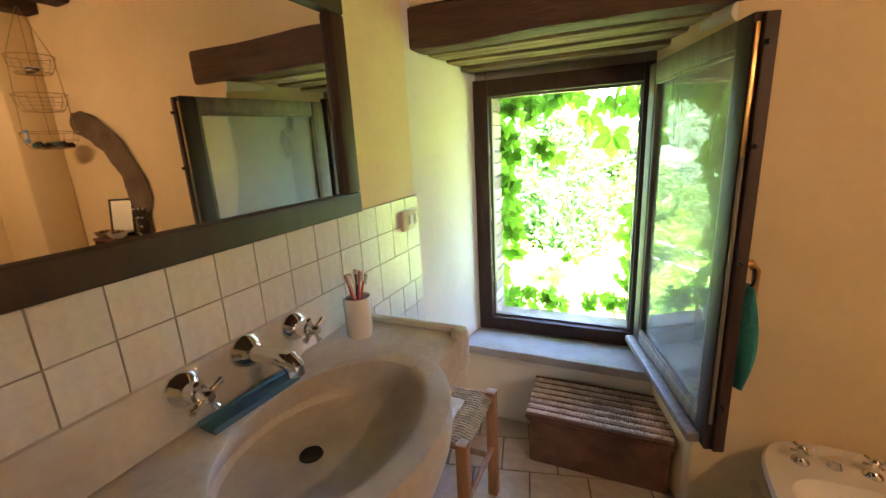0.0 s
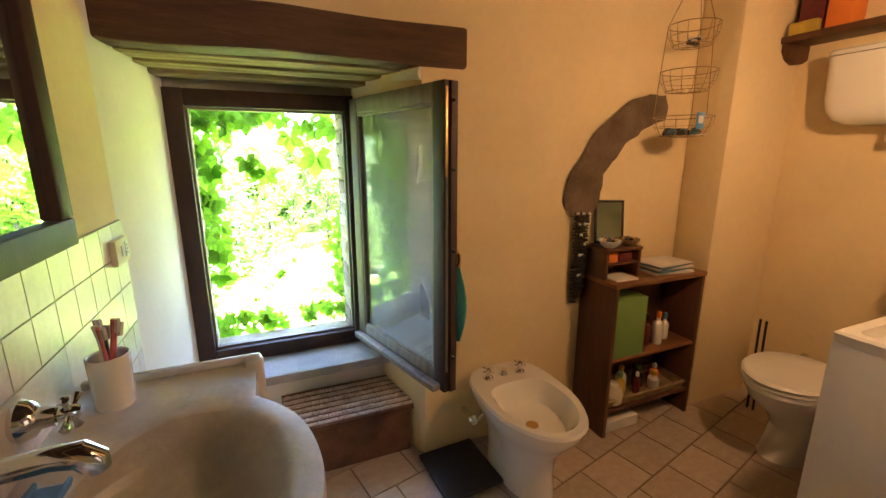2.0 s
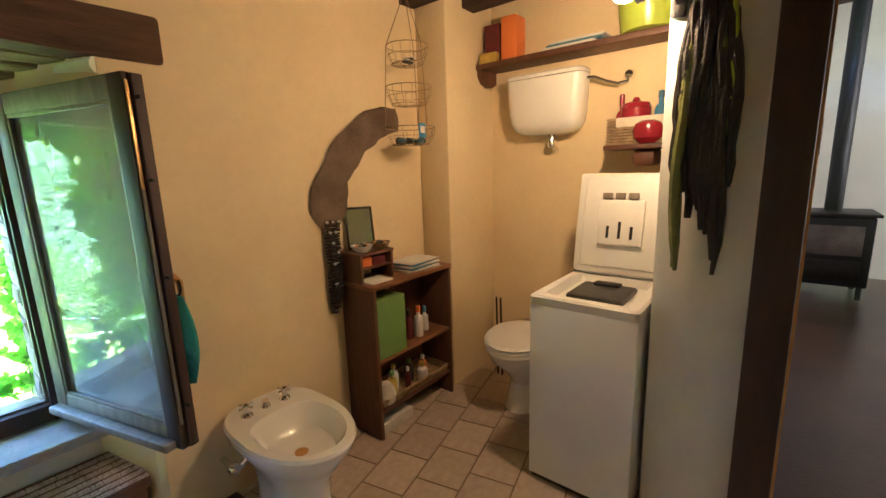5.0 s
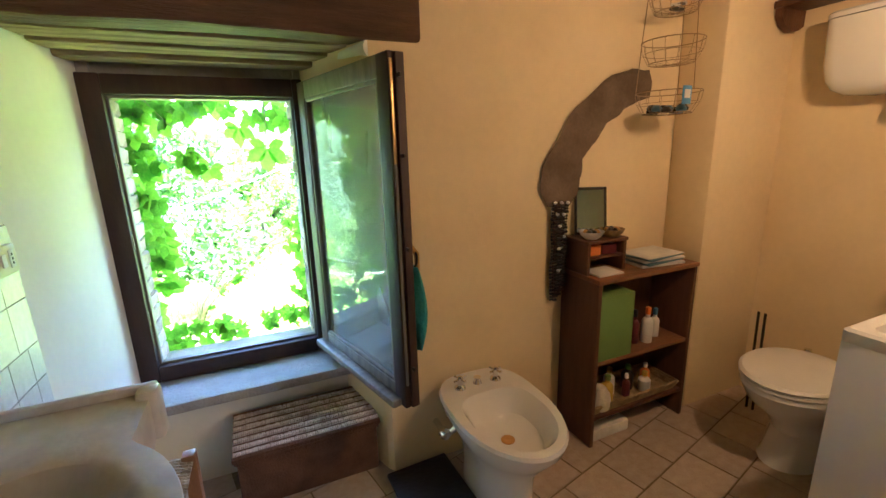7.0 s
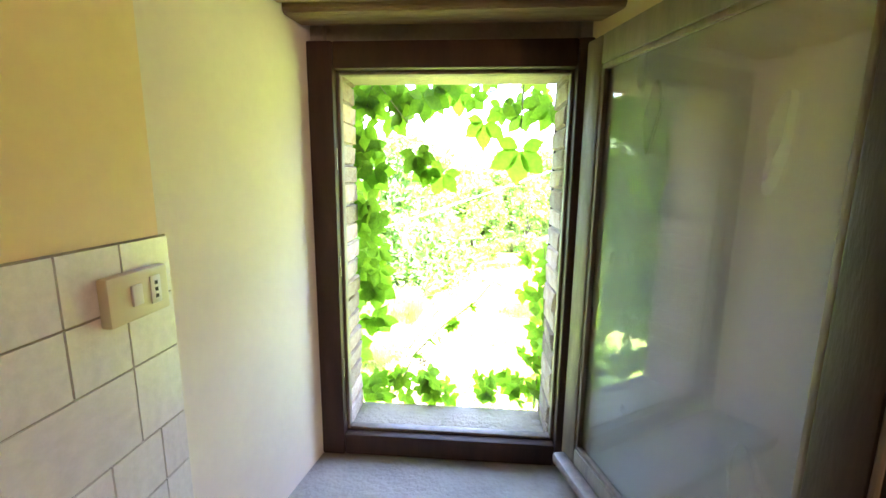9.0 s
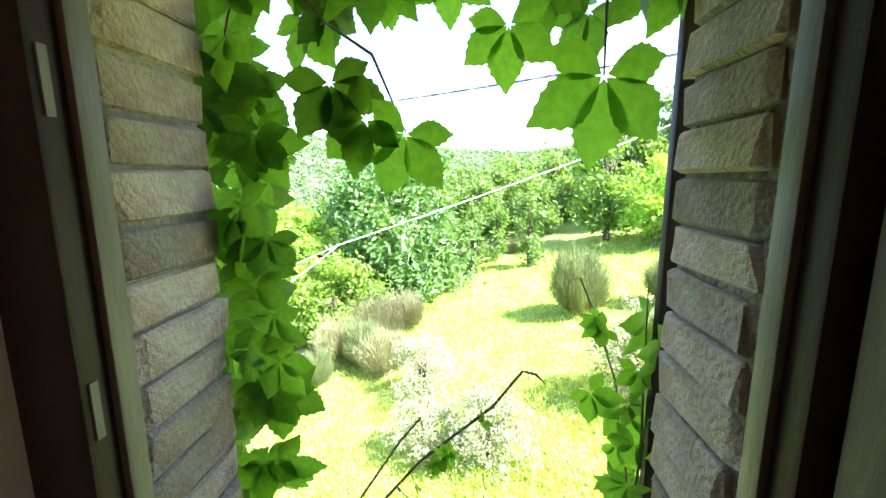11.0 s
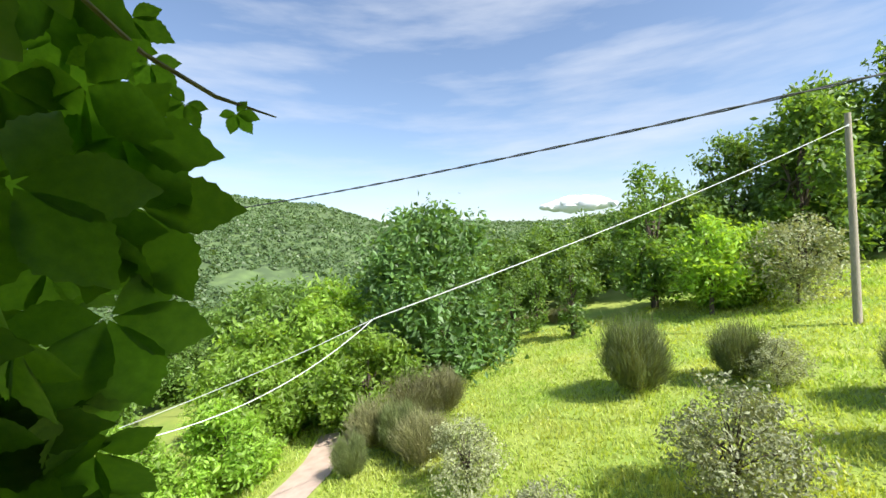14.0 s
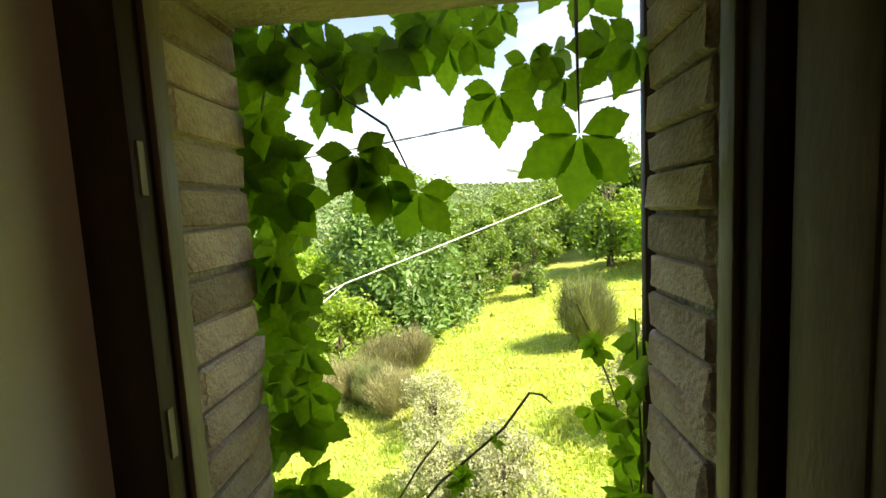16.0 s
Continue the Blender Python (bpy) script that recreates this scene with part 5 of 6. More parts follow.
def spike_cloud(seed, count, radius, height, size):
    """Thin upright twigs in uneven sprays that fan out from the foot of a broom bush."""
    rng = np.random.default_rng(seed)
    sprays = 46
    sa, sr = rng.uniform(0, 6.28, sprays), np.sqrt(rng.uniform(0, 1, sprays))
    tip = np.stack([np.cos(sa) * sr * radius, np.sin(sa) * sr * radius, height * np.sqrt(1.08 - 0.75 * sr ** 2) * rng.uniform(0.62, 1.12, sprays)], 1)
    k = rng.integers(0, sprays, count)
    up = rng.uniform(0.12, 0.92, count) ** 0.75
    foot = tip[k] * np.array([0.22, 0.22, 0.0])
    at = foot + (tip[k] - foot) * up[:, None]
    at[:, :2] += (tip[k] - foot)[:, :2] * (0.25 * np.sin(3.14 * up))[:, None]
    at += rng.normal(size=(count, 3)) * (0.05 + 0.13 * up)[:, None] * radius
    at[:, 2] = np.maximum(at[:, 2], 0.02)
    way = (tip[k] - foot) / np.linalg.norm(tip[k] - foot, axis=1)[:, None] + rng.normal(size=(count, 3)) * 0.24
    way[:, 2] = np.abs(way[:, 2])
    lean = way * (height * rng.uniform(0.07, 0.20, count))[:, None]
    side = np.cross(lean, rng.normal(size=(count, 3)))
    side *= size / np.linalg.norm(side, axis=1)[:, None]
    q = np.stack([at - side, at + side, at + lean], 1).reshape(-1, 3)
    return q.tolist(), [(3 * i, 3 * i + 1, 3 * i + 2) for i in range(count)]


def trunk_mesh(seed, height, radius, lobes):
    rnd = random.Random(seed)
    bm = bmesh.new()
    lean = Vector((rnd.uniform(-0.06, 0.06), rnd.uniform(-0.06, 0.06), 1)) * height * 0.62
    tube([lean * t + Vector((0, 0, -0.5)) for t in (0, 0.25, 0.5, 0.75, 1)], [radius * k for k in (1.25, 0.95, 0.8, 0.6, 0.35)], 8, bm)
    for lb in lobes:
        s = lean * rnd.uniform(0.35, 0.8)
        e = Vector(lb[:3])
        tube([s, s.lerp(e, 0.5) + Vector((0, 0, 0.05 * height)), e], [radius * 0.42, radius * 0.28, radius * 0.08], 6, bm)
    return bm


def tree(name, seed, height, spread, material, label, count, leaf, low=0.3, nl=9):
    rnd = random.Random(seed)
    lobes = []
    for k in range(nl):
        a = k * 2.4 + rnd.random()
        f = k / (nl - 1)
        z = height * (low + (0.93 - low) * f - 0.06)
        rad = spread * (0.72 * math.sin(math.pi * (0.22 + 0.66 * f)))
        rad *= rnd.uniform(0.7, 1.3)
        s = spread * rnd.uniform(0.24, 0.50) * (1.1 - 0.45 * f)
        lobes.append((rad * 0.75 * math.cos(a), rad * 0.75 * math.sin(a), z, s, s, s * 0.85))
    t = thing(name, (0, 0, 0), label, "tree")
    part("trunk", trunk_mesh(seed, height, 0.022 * height, lobes), BARK, t)
    v, f = leaf_cloud(seed, lobes, count, leaf)
    mesh_from("crown", v, f, material, t)
    return t


def at_ground(x, y, turn=0.0, scale=1.0, sink=0.0):
    return pose(x, y, ground_z(x, y) - sink, 0, 0, turn) @ Matrix.Scale(scale, 4)


def place_first(ob, x, y, turn=0.0, scale=1.0):
    ob.matrix_basis = pose(x, y, ground_z(x, y), 0, 0, turn)
    ob.scale = (scale, scale, scale)
    return ob


def again(ob, x, y, turn, scale, label=""):
    c = copy_thing(ob, pose(x, y, ground_z(x, y), 0, 0, turn))
    k = scale
    c.scale = (k, k, k)
    if label:
        c["label"] = label
    return c


big = place_first(tree("oak_tree", 1, 11.6, 6.2, LEAF_DARK, "large dark green broadleaf tree on the slope", 15000, 0.26, low=0.16, nl=16), -5.3, 28.0)
light = place_first(tree("elm_tree", 2, 5.0, 3.0, LEAF_LIGHT, "light yellow-green broadleaf tree by the track", 9000, 0.17, low=0.14, nl=11), -7.0, 21.0)
again(light, -10.6, 24.5, 70, 1.25)
again(light, -13.2, 21.0, 130, 1.05)
again(light, -12.2, 30.0, 210, 1.6)
again(light, -16.5, 26.0, 20, 1.4)
again(light, -11.8, 17.0, 300, 0.8)
again(light, -14.5, 15.0, 250, 0.8)
mid = place_first(tree("forest_tree", 3, 8.5, 4.2, LEAF_MID, "mid green tree of the wooded slope", 7000, 0.27, low=0.18, nl=11), -17.0, 33.0)
rnd = random.Random(21)
for k in range(58):
    x, y = rnd.uniform(-62, -14), rnd.uniform(26, 92)
    if x / y > -0.16 or (y < 36 and x > -18):
        continue
    again(mid, x, y, rnd.uniform(0, 360), rnd.uniform(0.8, 1.25))
for x, y, s in ((-3.5, 47, 0.9), (1.5, 46, 0.85), (6.5, 44, 0.8), (-9, 44, 1.1), (3.5, 54, 1.0), (9.5, 52, 1.0), (-12, 40, 1.1), (-2, 60, 1.2), (6, 66, 1.3), (13, 60, 1.2), (14.5, 44, 1.1), (17.5, 41, 1.05)):
    again(mid, x, y, rnd.uniform(0, 360), s, "green tree at the edge of the meadow")
tall = place_first(tree("acacia_tree", 4, 15.5, 5.0, LEAF_MID, "tall dark green tree at the wood's edge", 9000, 0.30, low=0.12, nl=14), 24.0, 39.0)
for x, y, s in ((28.5, 42, 1.05), (33, 40, 1.15), (38, 44, 1.15), (21.5, 45, 0.9), (43, 41, 1.2), (31, 49, 1.1), (48, 45, 1.25), (36, 34, 0.95), (41, 36, 1.0)):
    again(tall, x, y, rnd.uniform(0, 360), s)
place_first(tree("pear_tree", 5, 11.6, 3.3, LEAF_MID, "old fruit tree with bare grey branches", 5200, 0.24, low=0.22, nl=12), 11.3, 35.0)
place_first(tree("cherry_tree", 6, 6.6, 2.6, LEAF_LIGHT, "young light green fruit tree on the meadow", 4200, 0.19, low=0.28, nl=10), 13.0, 29.8)
again(light, 16.0, 31.5, 40, 1.05, "light green tree behind the meadow")
thin = place_first(tree("young_tree", 7, 6.6, 1.3, LEAF_MID, "slender young tree on the meadow's edge", 1600, 0.17, low=0.18, nl=9), 4.6, 31.0)
again(thin, 0.4, 31.5, 100, 0.85)
again(thin, 2.4, 35.0, 200, 0.9)
olive = place_first(tree("olive_tree", 8, 3.7, 2.3, LEAF_OLIVE, "silvery green olive tree on the meadow", 7500, 0.075, low=0.26, nl=22), 5.5, 11.7, 0, 0.86)
again(olive, -1.2, 14.0, 120, 0.66)
again(olive, 0.9, 9.9, 200, 0.62)
again(olive, -0.8, 10.6, 310, 0.55)
again(olive, 17.1, 28.5, 250, 1.5)
again(olive, 9.8, 17.6, 30, 0.55, "small silvery olive shoot beside a broom bush")
again(olive, 10.6, 12.5, 80, 0.6)


def broom(name, seed, radius, height, material, label, count=19000):
    t = thing(name, (0, 0, 0), label, "bush")
    v, f = spike_cloud(seed, count, radius, height, 0.011)
    mesh_from("foliage", v, f, material, t)
    v, f = spike_cloud(seed + 50, 900, radius * 0.75, height * 0.55, 0.02)
    mesh_from("inner_foliage", v, f, LEAF_DRY, t)["label"] = "dry brown inner twigs"
    return t


bro = place_first(broom("broom_bush", 31, 1.25, 3.0, LEAF_BROOM, "dense dark broom bush on the meadow"), 5.4, 19.6)
again(bro, 9.2, 18.9, 80, 0.72)
again(bro, 12.5, 15.2, 140, 0.7)
dry = place_first(broom("dry_broom", 37, 1.3, 2.1, LEAF_DRY, "brown dry broom bush beside the track"), -4.6, 20.6)
again(dry, -3.2, 21.6, 60, 0.9)
again(dry, -5.6, 18.6, 60, 0.9)
again(bro, -4.4, 17.6, 10, 0.66, "green broom bush beside the track")
again(dry, -3.2, 16.6, 150, 0.8)
again(bro, -6.0, 16.2, 200, 0.5, "green broom bush beside the track")
for k in range(6):
    again(dry, -0.5 + 1.1 * k, 37.5 + (k % 2), 60 * k, 0.5, "brown dry brushwood at the meadow's end")


def grass():
    rng = np.random.default_rng(77)
    n = 95000
    y = 7.0 + 29 * rng.uniform(0, 1, n) ** 1.25
    x = rng.uniform(-0.85, 0.95, n) * y + rng.normal(size=n) * 0.3
    keep = np.abs(x + 8.1) > 1.15
    x, y = x[keep], y[keep]
    n = len(x)
    z = np.array([ground_z(a, b) for a, b in zip(x, y)])
    tuft = np.array([noise.noise(Vector((a * 0.8, b * 0.8, 3))) for a, b in zip(x, y)])
    h = (0.10 + 0.12 * rng.uniform(0, 1, n)) * (1 + 0.9 * tuft)
    a = rng.uniform(0, 6.28, n)
    w = 0.020 + y * 0.0010
    dx, dy = np.cos(a) * w, np.sin(a) * w
    lx, ly = rng.normal(size=n) * 0.09, rng.normal(size=n) * 0.09
    q = np.stack([np.stack([x - dx, y - dy, z - 0.02], 1), np.stack([x + dx, y + dy, z - 0.02], 1), np.stack([x + lx, y + ly, z + h], 1)], 1).reshape(-1, 3)
    ob = mesh_from("meadow_grass", q.tolist(), [(3 * i, 3 * i + 1, 3 * i + 2) for i in range(n)], GRASS)
    tagged(ob, "long bright green meadow grass", "grass", kind="stuff")


grass()

def far_woods():
    rng = np.random.default_rng(5)
    n, per = 27000, 11
    az = np.radians(rng.uniform(-58, 52, n))
    r = 95 * (830 / 95) ** rng.uniform(0, 1, n) ** 0.8
    x, y = r * np.sin(az), r * np.cos(az)
    z = np.array([ground_z(a, b) for a, b in zip(x, y)])
    open_field = np.array([noise.noise(Vector((a * 0.012, b * 0.012, 9))) for a, b in zip(x, y)]) > 0.52
    keep = ~open_field
    x, y, z, r = x[keep], y[keep], z[keep], r[keep]
    n = len(x)
    s = rng.uniform(0.9, 2.2, n) * (1 + r / 900)
    d = rng.normal(size=(n, per, 3))
    d[:, :, 2] = np.abs(d[:, :, 2]) * 0.9 + 0.2
    d /= np.linalg.norm(d, axis=2)[:, :, None]
    c = np.stack([x, y, z + s * 0.2], 1)[:, None] + d * s[:, None, None]
    nor = d + 0.35 * rng.normal(size=d.shape)
    nor /= np.linalg.norm(nor, axis=2)[:, :, None]
    t = np.cross(nor, rng.normal(size=nor.shape))
    t /= np.linalg.norm(t, axis=2)[:, :, None]
    b = np.cross(nor, t)
    k = s[:, None, None] * 0.40
    q = np.stack([c - t * k, c - b * k, c + t * k, c + b * k], 2).reshape(-1, 3)
    ob = mesh_from("far_woods", q.tolist(), [(4 * i, 4 * i + 1, 4 * i + 2, 4 * i + 3) for i in range(n * per)], LEAF_FAR)
    tagged(ob, "dense green woods covering the far hills", "woods", kind="stuff")


far_woods()

# pole and cables
EYE = Vector((0.317, 0.839, 1.138))
px, py = 16.2, 22.9
pole = thing("utility_pole", (px, py, ground_z(px, py)), "grey wooden utility pole on the meadow", "pole")
part("pole_shaft", tube([(px, py, ground_z(px, py) - 0.3), (px - 0.05, py, 2.0), (px - 0.12, py, 6.75)], [0.17, 0.15, 0.12], 14), CONCRETE, pole)
part("insulator", lathe([(0, 0), (0.05, 0), (0.05, 0.12), (0, 0.12)], (px - 0.2, py - 0.1, 6.1), 10), CABLE_W, pole)
a = EYE + Vector((-0.665, 0.742, 0.083)) * 40
b = a.lerp(EYE + Vector((0.597, 0.758, 0.261)) * 16, 1.1)
line = arc(a, b, 0.5, 120)
tw = thing("twisted_cable", a, "twisted dark overhead cable crossing the valley", "cable")
for ph in (0, math.pi):
    part("strand", tube([p + Vector((0, 0.03 * math.cos(i * 0.9 + ph), 0.028 * math.sin(i * 0.9 + ph))) for i, p in enumerate(line)], 0.024, 5), CABLE, tw)
wt = thing("white_cable", EYE, "thin white cable running to the utility pole", "cable")
knot = EYE + Vector((-0.316, 0.936, -0.157)) * 12
top = Vector((px - 0.12, py - 0.1, 6.2))
part("span", tube(arc(top, knot, 0.22, 24), 0.016, 5), CABLE_W, wt)
part("drop", tube(arc(knot, EYE + Vector((-0.71, 0.63, -0.325)) * 11, 0.55, 18), 0.013, 5), CABLE_W, wt)
part("drop", tube(arc(knot, EYE + Vector((-0.70, 0.65, -0.30)) * 15, 0.1, 18), 0.011, 5), CABLE_W, wt)

# low cumulus far off
cl = []
rnd = random.Random(8)
bm = bmesh.new()
for k in range(26):
    t = k / 25
    az = radians(5.2 + 8.0 * t)
    r = 26 + 30 * math.sin(math.pi * t) * rnd.uniform(0.5, 1.0)
    c = Vector((2200 * math.sin(az), 2200 * math.cos(az), 1 + 2200 * math.tan(radians(5.0)) + rnd.uniform(-4, 22) * math.sin(math.pi * t)))
    bmesh.ops.create_icosphere(bm, subdivisions=2, radius=r, matrix=Matrix.Translation(c) @ Matrix.Diagonal((1.4, 1, 0.75, 1)))
for v in bm.verts:
    v.co += Vector((1, 1, 1)) * 9 * noise.noise(v.co * 0.03)
structure("backdrop_cloud", bm, mat("cloud_white", (0.86, 0.87, 0.9), 1.0, scale=0.01, vary=0.02, bump=0.0, spec=0.0), "white low cumulus cloud over the far ridge", "cloud")

# ---- vine round the window ----
def leaflet(bm, base, ahead, right, up, length, width, rnd):
    n = 16
    mid, lft, rgt = [], [], []
    for i in range(n + 1):
        t = i / n
        w = width * math.sin(math.pi * t ** 1.02) ** (0.95 if t < 0.6 else 1.25) if 0 < i < n else 0.0
        w *= 1.0 + (0.055 if i % 2 else -0.045)
        p = base + ahead * (length * t) - up * (0.16 * length * t * t)
        mid.append(bm.verts.new(p))
        if 0 < i < n:
            fwd = ahead * (0.02 * length if i % 2 else 0)
            lft.append(bm.verts.new(p - right * w + up * (w * 0.22) + fwd))
            rgt.append(bm.verts.new(p + right * w + up * (w * 0.22) + fwd))
    for s, sign in ((lft, 1), (rgt, -1)):
        for i in range(n):
            if i == 0:
                f = [mid[0], mid[1], s[0]]
            elif i == n - 1:
                f = [mid[i], mid[n], s[i - 1]]
            else:
                f = [mid[i], mid[i + 1], s[i], s[i - 1]]
            bm.faces.new(f if sign > 0 else f[::-1])


def palm_leaf(seed):
    """One five-fingered leaf: stalk joint at the origin, fingers down -z, face to -y."""
    rnd = random.Random(seed)
    bm = bmesh.new()
    for ang, ln in ((0, 1.0), (52, 0.92), (-52, 0.92), (108, 0.66), (-108, 0.66)):
        a = radians(ang + rnd.uniform(-7, 7))
        ahead = Vector((math.sin(a), rnd.uniform(-0.22, 0.12), -math.cos(a))).normalized()
        up = Vector((0, -1, 0))
        right = ahead.cross(up).normalized()
        up = right.cross(ahead)
        leaflet(bm, ahead * 0.03, ahead, right, up, ln * 0.95, 0.285 * ln, rnd)
    me = bpy.data.meshes.new("leaf")
    bm.to_mesh(me)
    bm.free()
    me.materials.append(VINE)
    me.polygons.foreach_set("use_smooth", [True] * len(me.polygons))
    return me


PALMS = [palm_leaf(s) for s in range(5)]
vine = thing("climbing_vine", (0.1, 0.80, 0.43), "green five-fingered climbing vine round the window", "vine")


def leaf(place, size, rx=0, ry=0, rz=0, kind=0):
    ob = new("leaf", PALMS[kind % 5])
    ob.parent = vine
    ob.matrix_basis = Matrix.Translation(-Vector(vine.location)) @ pose(*place, rx, ry, rz) @ Matrix.Scale(size, 4)
    return ob


rnd = random.Random(42)
leaf((0.682, 0.72, 1.372), 0.125, 8, 4, 10, 0)
leaf((0.443, 0.64, 1.295), 0.083, 5, 22, -8, 1)
leaf((0.397, 0.64, 1.312), 0.075, 5, 60, 0, 2)
leaf((0.357, 0.64, 1.352), 0.08, 0, -20, 15, 3)
leaf((0.57, 0.83, 1.47), 0.10, 10, 0, -20, 4)
made = 0
while made < 112:      # left side
    x, y, z = rnd.uniform(-0.24, 0.16), rnd.uniform(0.77, 1.22), rnd.uniform(0.42, 1.72)
    if x > 0.235 - 0.80 * max(0, y - 0.85) - (0.05 if z > 1.32 else 0):
        continue
    if z < 0.95 and x > 0.10 and y > 0.9:
        continue
    leaf((x, y, z), rnd.uniform(0.068, 0.118), rnd.uniform(-25, 25), rnd.uniform(-50, 50), rnd.uniform(-20, 75), made)
    made += 1
for k in range(30):   # leaves reaching out over the drop
    y = rnd.uniform(0.98, 1.24)
    leaf((min(rnd.uniform(-0.20, 0.04), 0.17 - 0.80 * (y - 0.85)), y, rnd.uniform(0.66, 1.66)), rnd.uniform(0.075, 0.115), rnd.uniform(-25, 25), rnd.uniform(-50, 50), rnd.uniform(0, 70), k)
for k in range(42):   # mass of leaves further out on the left
    leaf((rnd.uniform(-0.48, -0.14), rnd.uniform(0.88, 1.26), rnd.uniform(0.45, 1.85)), rnd.uniform(0.08, 0.125), rnd.uniform(-25, 25), rnd.uniform(-50, 50), rnd.uniform(-10, 70), k)
for k in range(26):   # left edge, seen through the opening
    leaf((rnd.uniform(0.13, 0.21), rnd.uniform(0.76, 0.82), rnd.uniform(0.46, 1.55)), rnd.uniform(0.06, 0.10), rnd.uniform(-20, 20), rnd.uniform(-40, 40), rnd.uniform(-30, 30), k)
for k in range(34):   # top
    leaf((rnd.uniform(0.12, 0.92), rnd.uniform(0.76, 0.95), rnd.uniform(1.50, 1.74)), rnd.uniform(0.06, 0.105), rnd.uniform(-20, 30), rnd.uniform(-40, 40), rnd.uniform(-40, 40), k)
for k in range(30):   # right, lower
    z = rnd.uniform(0.46, 1.03)
    leaf((rnd.uniform(0.69 + 0.08 * (z - 0.4), 0.84), rnd.uniform(0.77, 0.90), z), rnd.uniform(0.045, 0.075), rnd.uniform(-20, 30), rnd.uniform(-60, 60), rnd.uniform(-50, 50), k)
for k in range(40):   # along the sill
    leaf((rnd.uniform(0.15, 0.80), rnd.uniform(0.78, 0.90), rnd.uniform(0.44, 0.53)), rnd.uniform(0.045, 0.07), rnd.uniform(-50, 30), rnd.uniform(-60, 60), rnd.uniform(-50, 50), k)
leaf((-0.044, 1.188, 1.261), 0.100, 8, -25, 20, 0)
leaf((-0.053, 1.206, 1.195), 0.115, -10, -30, 35, 1)
leaf((-0.057, 1.165, 1.299), 0.100, 15, -10, 5, 2)
leaf((-0.064, 1.185, 1.085), 0.110, 8, -20, 45, 3)
leaf((-0.112, 1.197, 1.368), 0.100, 8, -20, 5, 6)
leaf((-0.119, 1.277, 1.429), 0.055, 15, -10, 20, 8)
leaf((-0.098, 1.281, 1.374), 0.050, 8, 15, 35, 9)
leaf((-0.01, 1.23, 1.30), 0.032, 0, 30, 30, 1)
leaf((0.02, 1.27, 1.30), 0.028, 0, -30, 30, 2)
leaf((-0.04, 1.17, 1.33), 0.036, 0, 10, 30, 3)


def stem(points, r=0.0035):
    part("stem", tube(points, [r] * (len(points) - 1) + [r * 0.4], 6), STEM, vine)


stem([(-0.06, 0.80, 0.3), (0.02, 0.80, 0.8), (0.05, 0.79, 1.2), (0.1, 0.80, 1.6), (0.35, 0.80, 1.69), (0.7, 0.80, 1.70), (0.95, 0.78, 1.68)], 0.004)
stem([(0.06, 0.80, 0.45), (0.07, 0.82, 0.9), (0.10, 0.80, 1.3), (0.2, 0.79, 1.62)], 0.003)
stem([(0.78, 0.80, 0.42), (0.80, 0.80, 0.8), (0.79, 0.80, 1.08)], 0.0025)
stem([(0.70, 0.80, 1.70), (0.69, 0.76, 1.55), (0.682, 0.722, 1.372)], 0.003)
stem([(0.2, 0.80, 1.60), (0.30, 0.80, 1.47), (0.39, 0.71, 1.40), (0.443, 0.64, 1.297)], 0.0022)
stem([(0.25, 0.80, 0.44), (0.32, 0.84, 0.60), (0.42, 0.88, 0.70), (0.56, 0.90, 0.81), (0.615, 0.90, 0.885), (0.64, 0.90, 0.88), (0.66, 0.90, 0.86)], 0.0028)
stem([(0.24, 0.80, 0.44), (0.30, 0.86, 0.62), (0.38, 0.90, 0.73), (0.42, 0.91, 0.775), (0.425, 0.91, 0.74)], 0.0024)
stem([(0.80, 0.84, 0.70), (0.78, 0.88, 0.88), (0.745, 0.92, 1.00), (0.72, 0.93, 1.06), (0.70, 0.93, 1.055), (0.697, 0.93, 1.03)], 0.002)
stem([(-0.12, 0.95, 1.45), (-0.06, 1.08, 1.41), (-0.02, 1.19, 1.335), (0.01, 1.25, 1.312), (0.045, 1.31, 1.305)], 0.0025)
for k in range(9):
    t = rnd.random()
    p = Vector((0.30, 0.83, 0.57)).lerp(Vector((0.62, 0.90, 0.86)), t)
    leaf(p, rnd.uniform(0.02, 0.038), rnd.uniform(-30, 60), rnd.uniform(-80, 80), rnd.uniform(-60, 60), k)

# ---- pieces of walls and floors ----
def brick_mesh(seed):
    rnd = random.Random(seed)
    bm = box(-0.5, -0.5, -0.5, 0.5, 0.5, 0.5)
    bmesh.ops.bevel(bm, geom=bm.edges[:], offset=0.07, segments=1, affect="EDGES")
    for v in bm.verts:
        v.co += Vector([rnd.uniform(-0.035, 0.035) for _ in range(3)])
    me = bpy.data.meshes.new("brick")
    bm.to_mesh(me)
    bm.free()
    me.materials.append(BRICK)
    return me


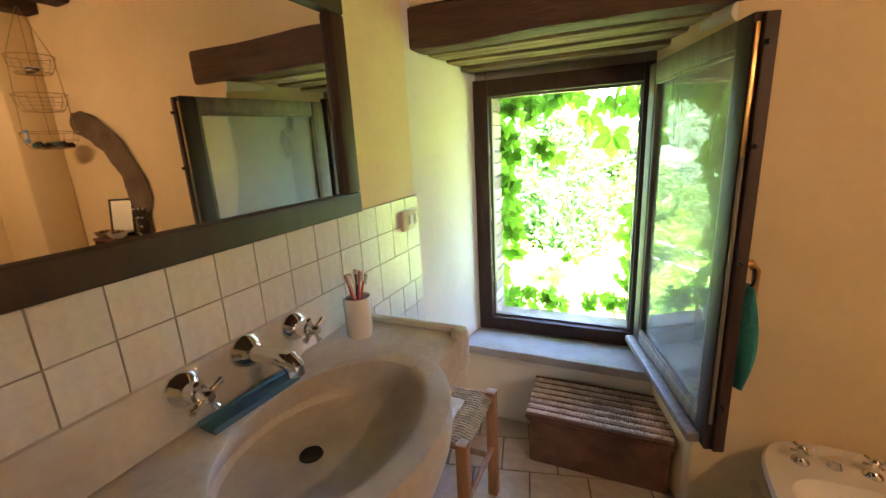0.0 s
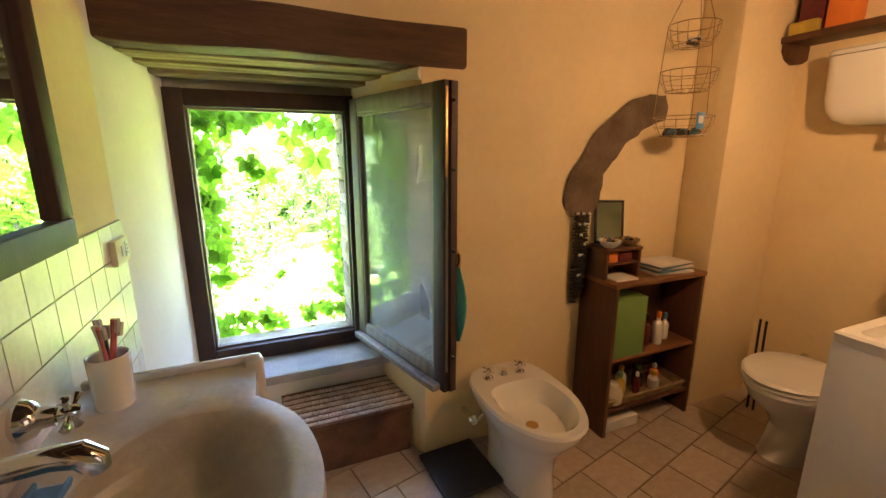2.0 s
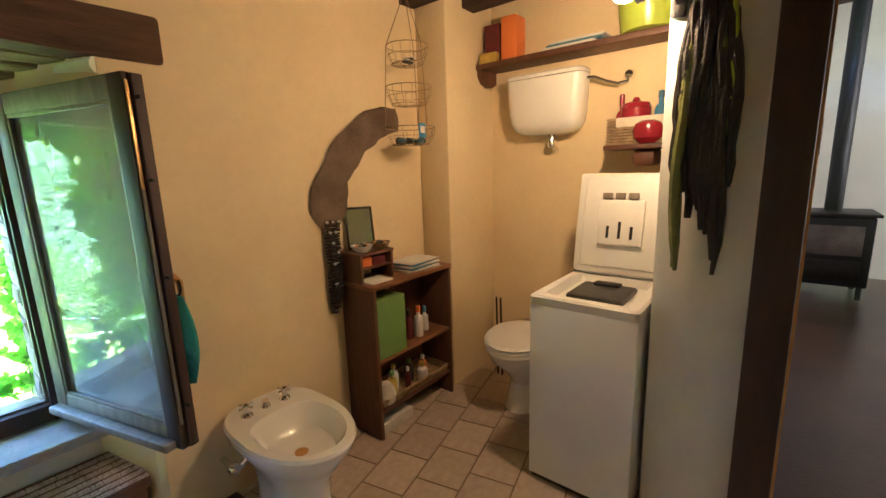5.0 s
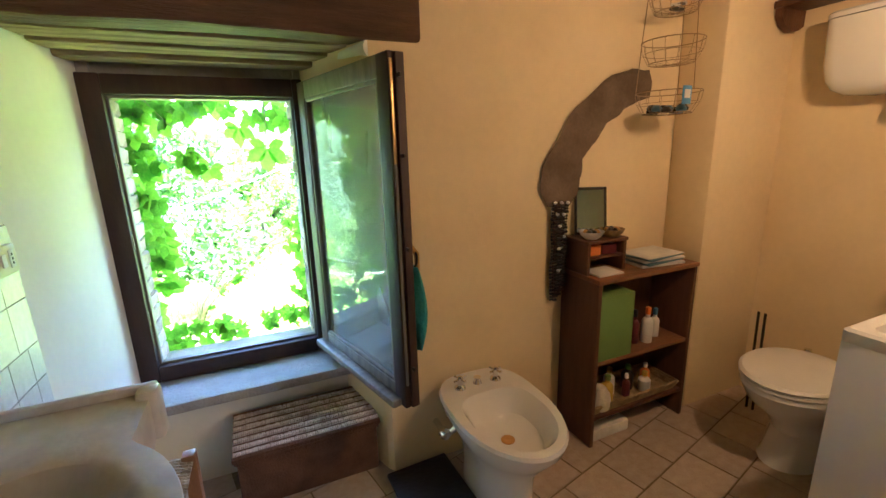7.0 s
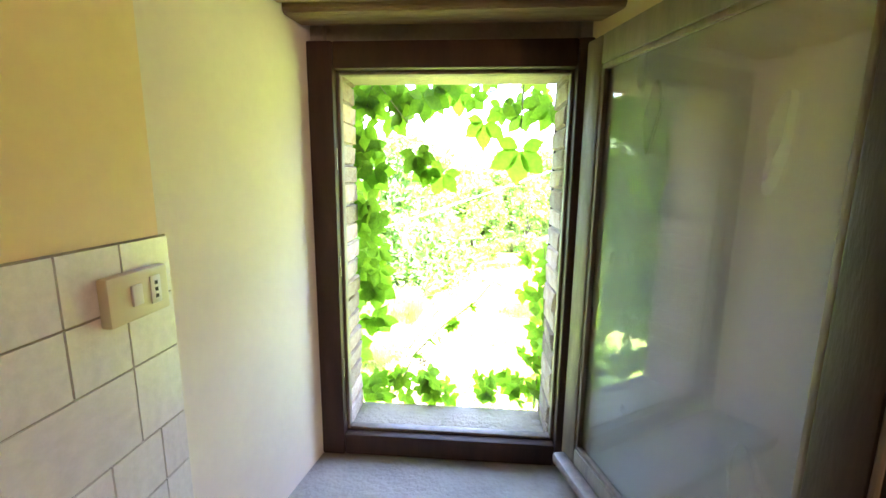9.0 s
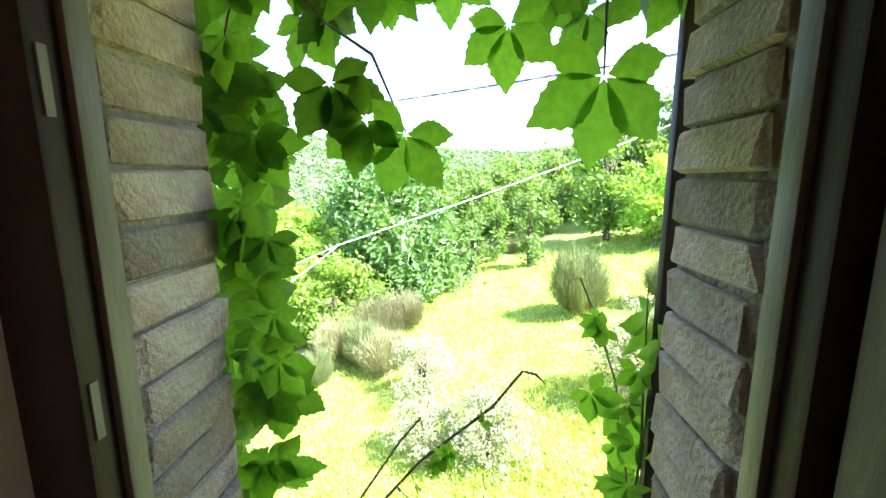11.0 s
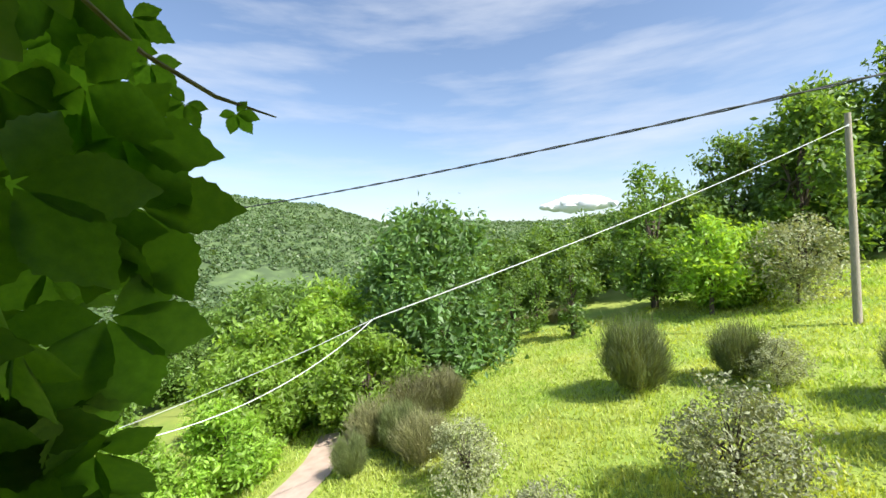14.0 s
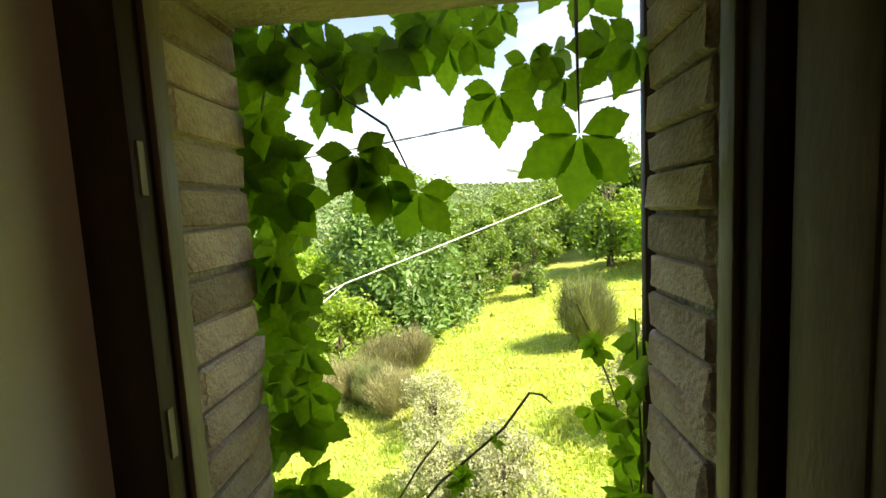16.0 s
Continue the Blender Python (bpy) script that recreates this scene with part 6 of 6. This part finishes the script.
BRICKS = [brick_mesh(s) for s in range(6)]
rnd = random.Random(17)
for side, x, name in ((-1, 0.135, "jamb_left"), (1, 0.795, "jamb_right")):
    base = structure("wall_" + name, box(min(x, x + side * 0.10) if side > 0 else x - 0.10, 0.563, 0.437, max(x, x + side * 0.10) if side > 0 else x - 0.004, 0.736, 1.638) if side < 0 else box(x + 0.004, 0.563, 0.437, x + 0.10, 0.736, 1.638), MORTAR, "rough brick jamb of the window opening", "wall")
    z, k = 0.445, 0
    while z < 1.60:
        h = 0.052 + 0.008 * rnd.random()
        ob = new("brick", BRICKS[k % 6])
        ob.parent = base
        ob.matrix_basis = pose(x + side * 0.045, 0.655 + 0.006 * rnd.random(), z + h / 2, 0, rnd.uniform(-2, 2), rnd.uniform(-2, 2)) @ Matrix.Diagonal((0.095 + 0.014 * rnd.random(), 0.185, h, 1))
        z += h + 0.006
        k += 1


def piece_box(name, material, bevel=0.04):
    bm = box(-0.5, -0.5, -0.5, 0.5, 0.5, 0.5)
    me = bpy.data.meshes.new(name)
    bm.to_mesh(me)
    bm.free()
    me.materials.append(material)
    return me


tile_backing = structure("trim_tiles", box(0.0015, -2.3, 0.60, 0.0035, 0.012, 1.182), GROUT, "off-white glazed wall tiles round the basin", "tiles")
TM = piece_box("tile", TILE)
rows = [(1.082, 1.180, 0.1, 0.09), (0.982, 1.080, 0.1, 0.09), (0.852, 0.980, 0.2, 0.09), (0.752, 0.850, 0.1, 0.05), (0.652, 0.750, 0.1, 0.05)]
for z0, z1, w, first in rows:
    y1 = 0.011
    y0 = -first
    while y1 > -2.25:
        ob = new("tile", TM)
        ob.parent = tile_backing
        ob.matrix_basis = pose(0.0058, (y0 + y1) / 2, (z0 + z1) / 2, 0, 0, rnd.uniform(-0.25, 0.25)) @ Matrix.Diagonal((0.004, y1 - y0 - 0.0035, z1 - z0 - 0.0015, 1))
        y1, y0 = y0, y0 - w

floor_ob = bpy.data.objects["floor"]
FM = piece_box("floor_tile", FLOORTILE)
ca, sa, wt_, ln_ = math.cos(radians(13)), math.sin(radians(13)), 0.235, 0.205
for i in range(-14, 26):
    for j in range(-22, 14):
        u, v = (i + 0.5 * (j % 2)) * wt_, j * ln_
        x, y = 1.75 + u * ca - v * sa, -0.40 + u * sa + v * ca
        if not (-0.02 < x < 2.99 and -2.75 < y < 0.36):
            continue
        if x > 2.2 and y < -1.45:
            continue
        ob = new("floor_tile", FM)
        ob.parent = floor_ob
        ob.matrix_basis = pose(x, y, -0.0015 + 0.0006 * rnd.random(), 0, 0, 13) @ Matrix.Diagonal((wt_ - 0.007, ln_ - 0.007, 0.004, 1))
